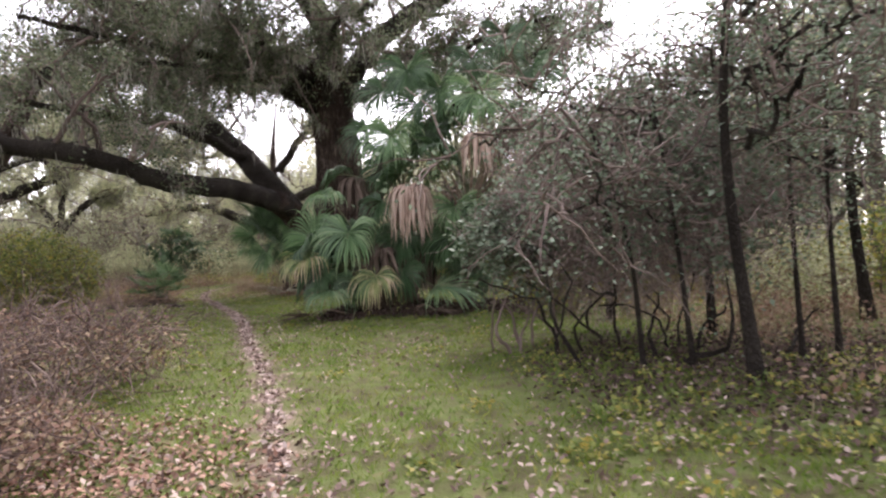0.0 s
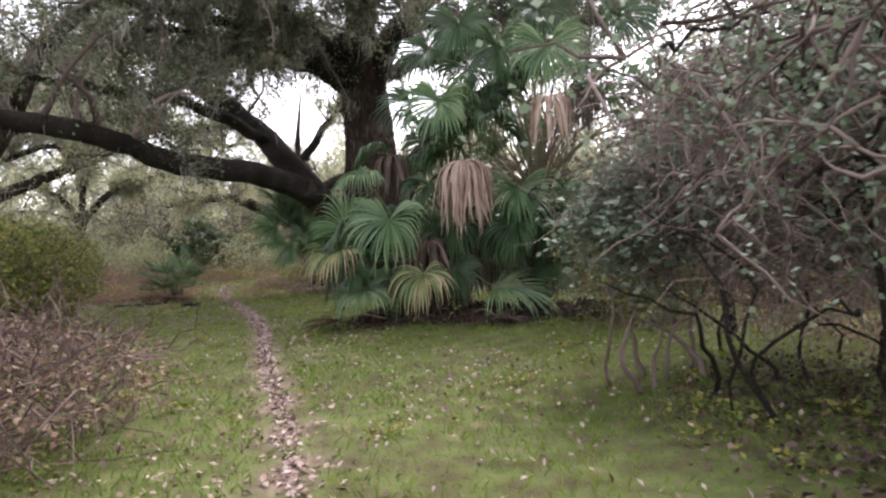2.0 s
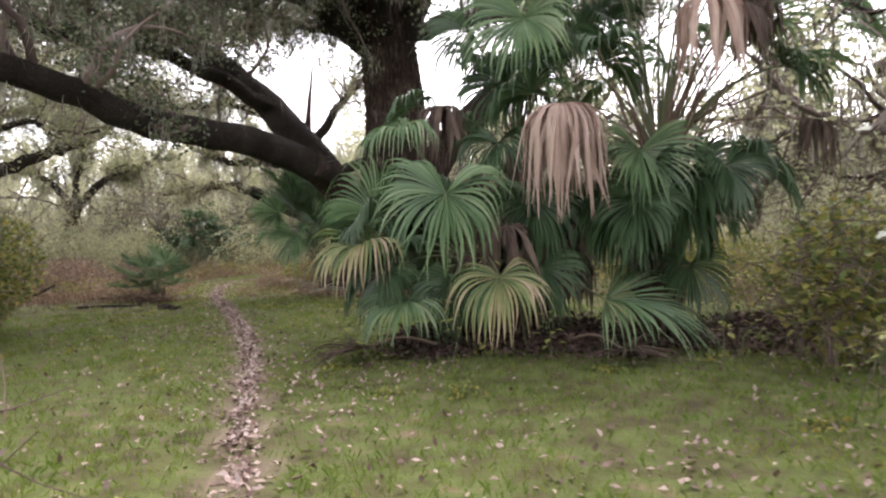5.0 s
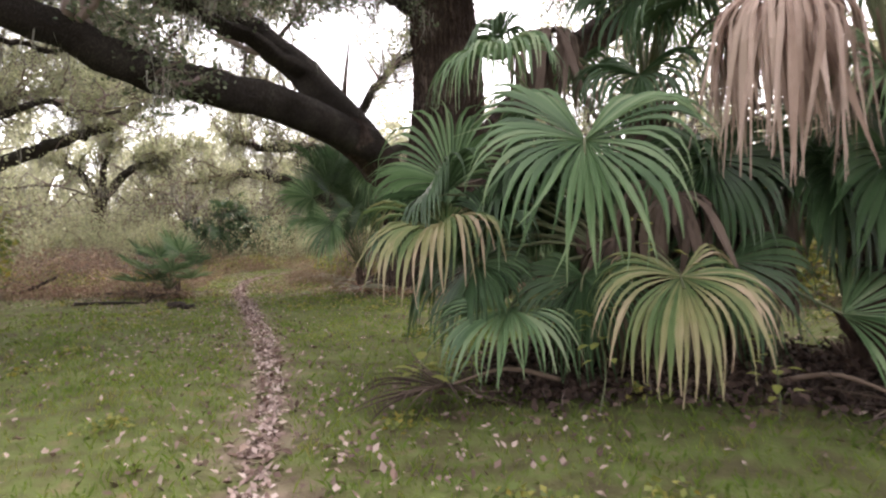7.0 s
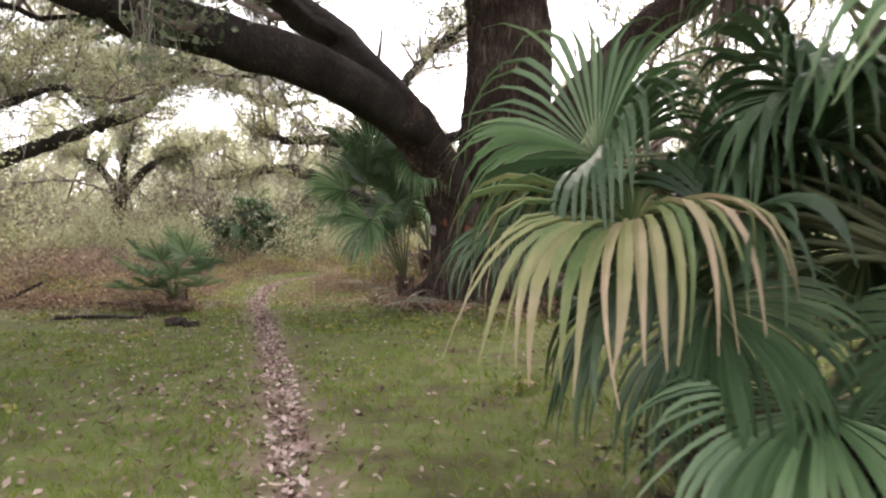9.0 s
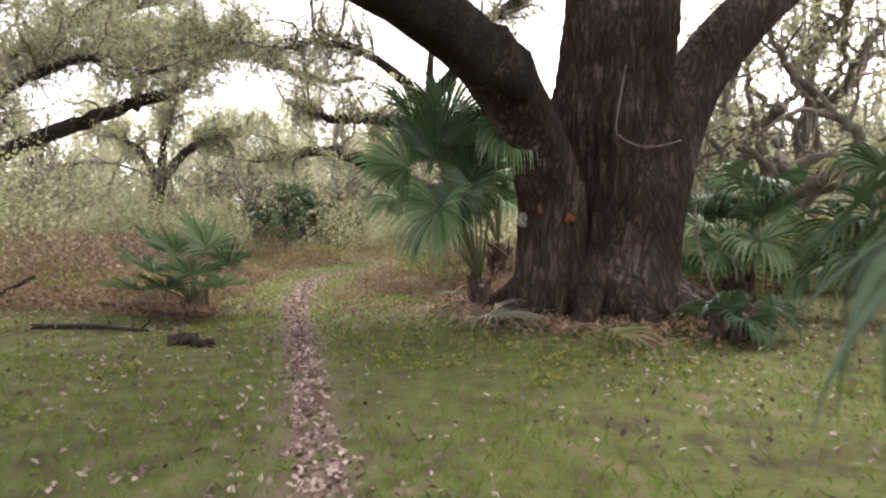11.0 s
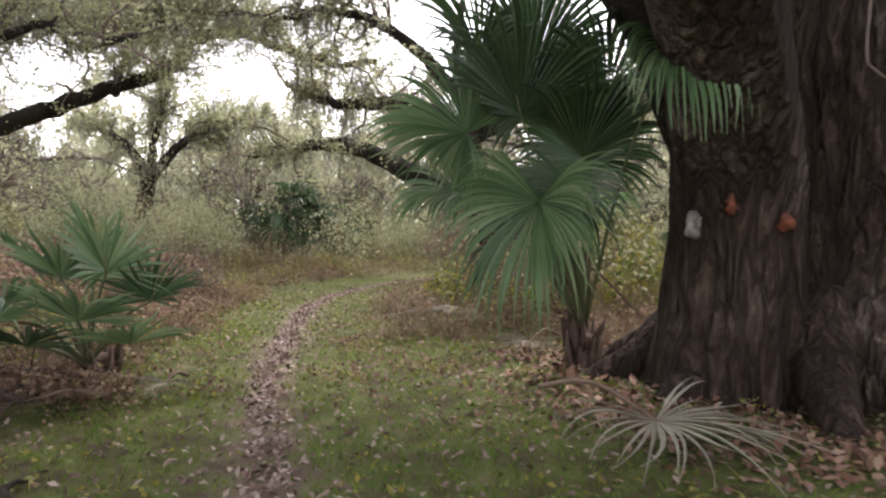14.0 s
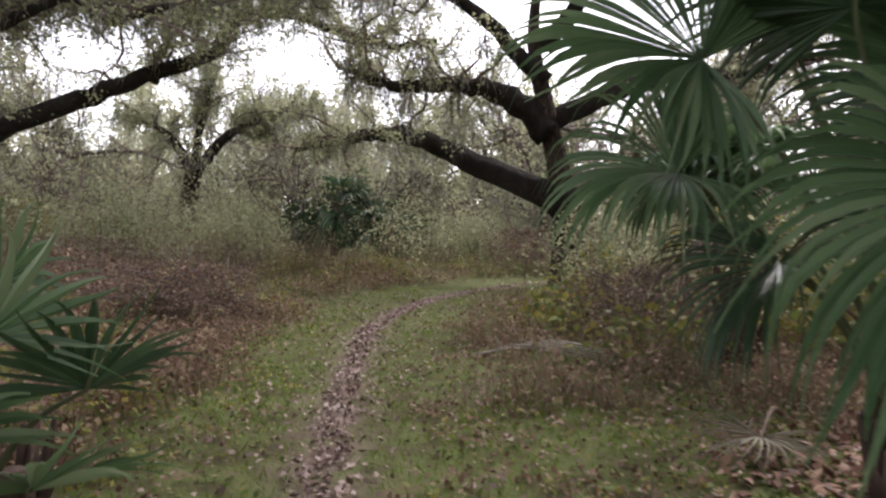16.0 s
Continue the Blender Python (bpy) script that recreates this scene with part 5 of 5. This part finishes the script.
MARK_A, MARK_B, MARK_C = (-4.87, 22.36, 1.56), (-4.49, 22.45, 1.43), (-5.14, 22.4, 1.41)
trunk_patch("paint_mark", "faded orange paint blotch on oak bark", ORANGE, MARK_A, 0.05, 0.08, 1)
trunk_patch("paint_mark", "faded orange paint blotch on oak bark", ORANGE, MARK_B, 0.08, 0.08, 2)
trunk_patch("bare_patch", "pale bare wood patch on oak bark", WHITE, MARK_C, 0.035, 0.12, 3)
VINE = ramp_mat("dry_vine", [(0.16, 0.12, 0.1), (0.28, 0.23, 0.19)], 0.9, 10, bump=0.2)


def vine(label, pts, r=0.012):
    b = Build()
    t = rig("vine", pts[0], label, "vine")
    tube(b, catmull(pts, 24), np.full(24, r), 6)
    part("stem", b, VINE, t)


vine("thin pale vine hanging down the great oak", [(-3.6, 23.1, 4.4), (-3.72, 23.02, 3.56), (-3.85, 22.84, 2.75), (-3.8, 22.8, 2.55), (-3.5, 22.85, 2.42), (-3.2, 22.98, 2.45), (-2.84, 23.3, 2.6), (-2.6, 23.55, 2.85)])
vine("thin vine running down to the oak's root", [(-2.75, 23.1, 2.0), (-2.75, 23.0, 1.2), (-2.6, 22.9, 0.6), (-2.4, 22.8, 0.15)])
wild_palm((-2.6, 21.5), 0.08, 6, 308, "low dark fan palm leaves in the grass", (0.45, 0.65), (0.3, 0.6), (10, 50), mats=[PALMDK])
thicket("brush", (-6.9, 29.6, 0), "grey-brown dead brush by the trail bend", (1.5, 1.3, 0.5), 26, 14, 700, 1500, (0.06, 0.02), REDLEAF, stem_r=0.01)
thicket("brush", (-13.2, 27.5, 0), "mound of brown withered vines", (1.2, 1.2, 0.5), 27, 8, 800, 2500, (0.06, 0.02), REDLEAF, stem_r=0.01)
thicket("shrub", (-12.9, 18.6, 0), "thin yellowing shrub at the clearing's edge", (1.2, 1.4, 0.9), 28, 10, 500, 3500, (0.08, 0.026), YELLEAF)

# ---- shrubs of the clearing's edge ----
kinds = [thicket("wild_shrub", (0, 0, 0), "grey-green shrub at the edge of the clearing", (1.3, 1.3, 0.95), 91, 6, 150, 2550, (0.085, 0.03), FARLEAF, group="shrubs of the clearing's edge"),
         thicket("wild_shrub", (0, 0, 0), "yellowing shrub at the edge of the clearing", (1.1, 1.1, 0.8), 92, 6, 150, 2210, (0.1, 0.036), YELLEAF, group="shrubs of the clearing's edge"),
         thicket("wild_shrub", (0, 0, 0), "brown tangled shrub at the edge of the clearing", (1.4, 1.2, 0.65), 93, 6, 260, 1360, (0.08, 0.028), REDLEAF, group="shrubs of the clearing's edge")]
r = np.random.RandomState(94)
SHRUBS = [(-19, 33, 0), (-22.5, 36, 1), (-18.2, 36.5, 0), (-25.5, 33, 2), (-20.5, 40, 0), (-27.5, 37, 1), (-17.6, 30.5, 2), (-26.5, 40, 0), (-23, 44, 1), (-13, 44, 0), (-29, 45, 0), (-15.5, 27.5, 2), (-19.5, 27, 1), (-22.5, 29.5, 0), (-10.5, 42.5, 2), (-7.5, 36.5, 0), (-5.2, 33.5, 1), (-2.5, 31.5, 0), (-4.5, 37, 2), (0.5, 28, 1), (3.5, 25.5, 0), (2.6, 20.5, 1), (4.8, 17.5, 0), (6.0, 14, 2), (7.5, 23, 0), (-14.2, 24.5, 2), (-16.8, 22.5, 0), (-18.5, 19, 1), (5.8, 10.5, 0), (7.4, 7.5, 0), (8.5, 11.5, 1), (-13.5, 13.2, 0), (-11.5, 10.5, 1), (-8.2, 9.5, 0)]
for k, (x, y, q) in enumerate(SHRUBS):
    sc = r.uniform(0.85, 1.4)
    m = pose(x, y, float(ground_z(x, y)) - 0.02, 0, 0, r.uniform(0, 360)) @ Matrix.Diagonal((sc, sc, sc * r.uniform(0.85, 1.2), 1))
    if SHRUBS.index((x, y, q)) == [j for j, v in enumerate(SHRUBS) if v[2] == q][0]:
        first = kinds[q]
        first.matrix_basis = m
    else:
        c = copy_thing(kinds[q], pose(0, 0, 0))
        c.matrix_basis = m


# ---- leafy sprouts and vines by the palms ----
def sprout(at, n, size, seed, label):
    r = np.random.RandomState(seed)
    z = float(ground_z(at[0], at[1]))
    t = rig("leafy_sprout", (at[0], at[1], z), label, "plant", "leafy sprouts")
    top = np.array([at[0], at[1], z]) + np.array([r.normal() * 0.06, r.normal() * 0.06, at[2]])
    line = wander(r, (at[0], at[1], z - 0.02), top - np.array([at[0], at[1], z]), at[2], 8, 0.15)
    b = Build()
    tube(b, line, np.linspace(0.006, 0.002, 8), 5)
    part("stem", b, STALK, t)
    for i in range(n):
        c = line[r.randint(3, 8)]
        a = r.uniform(0, 2 * math.pi)
        d = unit(np.array([math.cos(a), math.sin(a), r.uniform(-0.2, 0.5)]))
        sd = unit(np.cross(d, (0, 0, 1.0)))
        up = np.cross(sd, d)
        L = size * r.uniform(0.7, 1.2)
        c = c + d * r.uniform(0.02, 0.12)
        rows = [(c + d * L * u - up * L * 0.25 * u * u, w * L) for u, w in ((0, 0.03), (0.2, 0.24), (0.45, 0.33), (0.75, 0.2), (1, 0.02))]
        v = [q for p0, w in rows for q in (p0 - sd * w + up * w * 0.25, p0, p0 + sd * w + up * w * 0.25)]
        b = Build()
        b.add(v, [(3 * k + j, 3 * k + j + 1, 3 * k + j + 4, 3 * k + j + 3) for k in range(4) for j in (0, 1)])
        part("leaf", b, YELLEAF, t)


for k, (x, y, h, n, sz) in enumerate([(-3.05, 13.05, 0.35, 14, 0.12), (-2.9, 13.2, 0.45, 10, 0.11), (-3.2, 13.9, 0.5, 9, 0.09), (-1.9, 12.75, 0.7, 14, 0.09), (-0.9, 12.5, 0.5, 12, 0.1), (-1.1, 12.9, 1.4, 16, 0.08), (0.9, 12.3, 1.1, 18, 0.1), (1.4, 12.1, 1.3, 20, 0.1), (1.9, 12.6, 1.2, 18, 0.11), (0.6, 11.9, 0.9, 12, 0.08), (1.1, 10.6, 1.0, 14, 0.08), (0.7, 10.2, 0.9, 12, 0.08)]):
    sprout((x, y, h), n, sz, 500 + k, "bright yellow-green leafy sprout beside the palms")

# ---- curled oak leaves lying singly on the trail ----
def curled(seed):
    r = np.random.RandomState(seed)
    b = Build()
    L = 0.085
    v = []
    for u, w in ((0, 0.004), (0.25, 0.014), (0.5, 0.021), (0.75, 0.017), (1, 0.003)):
        z = 0.012 + 0.03 * r.uniform(0.3, 1) * (u - 0.45) ** 2 * 4 * 0.5
        v += [(-w, L * (u - 0.5), z + w * 0.6), (0, L * (u - 0.5), z - 0.003), (w, L * (u - 0.5), z + w * r.uniform(0.2, 0.9))]
    b.add(v, [(3 * k + j, 3 * k + j + 1, 3 * k + j + 4, 3 * k + j + 3) for k in range(4) for j in (0, 1)])
    return b.mesh("leaf", SINGLE)


SINGLE = ramp_mat("single_leaves", [(0.1, 0.06, 0.045), (0.22, 0.14, 0.11), (0.36, 0.26, 0.21), (0.46, 0.37, 0.3)], 0.7, 30, bump=0.2)
nodes, links = SINGLE.node_tree.nodes, SINGLE.node_tree.links
info = nodes.new("ShaderNodeObjectInfo")
ramp = [q for q in nodes if q.type == "VALTORGB"][0]
links.new(info.outputs["Random"], ramp.inputs[0])
shapes = [curled(600 + k) for k in range(5)]
floor_ob = bpy.data.objects["ground"]
r = np.random.RandomState(610)
for k in range(300):
    y = r.uniform(3.0, 24)
    x = float(np.interp(y, TRAIL_LINE[:, 1], TRAIL_LINE[:, 0])) + r.normal() * (0.16 if k % 3 else 0.7)
    ob = new("leaf", shapes[k % 5])
    sc = r.uniform(0.55, 0.95)
    ob.matrix_basis = pose(x, y, float(ground_z(x, y)) + 0.02, r.uniform(-20, 20), r.uniform(-20, 20), r.uniform(0, 360)) @ Matrix.Diagonal((sc, sc, sc, 1))
    ob.parent = floor_ob

thicket("brush", (-10.1, 21.75, 0), "low brown litter of stems under the palmetto", (0.9, 0.5, 0.12), 29, 0, 90, 1600, (0.06, 0.018), REDLEAF, stem_r=0.006)
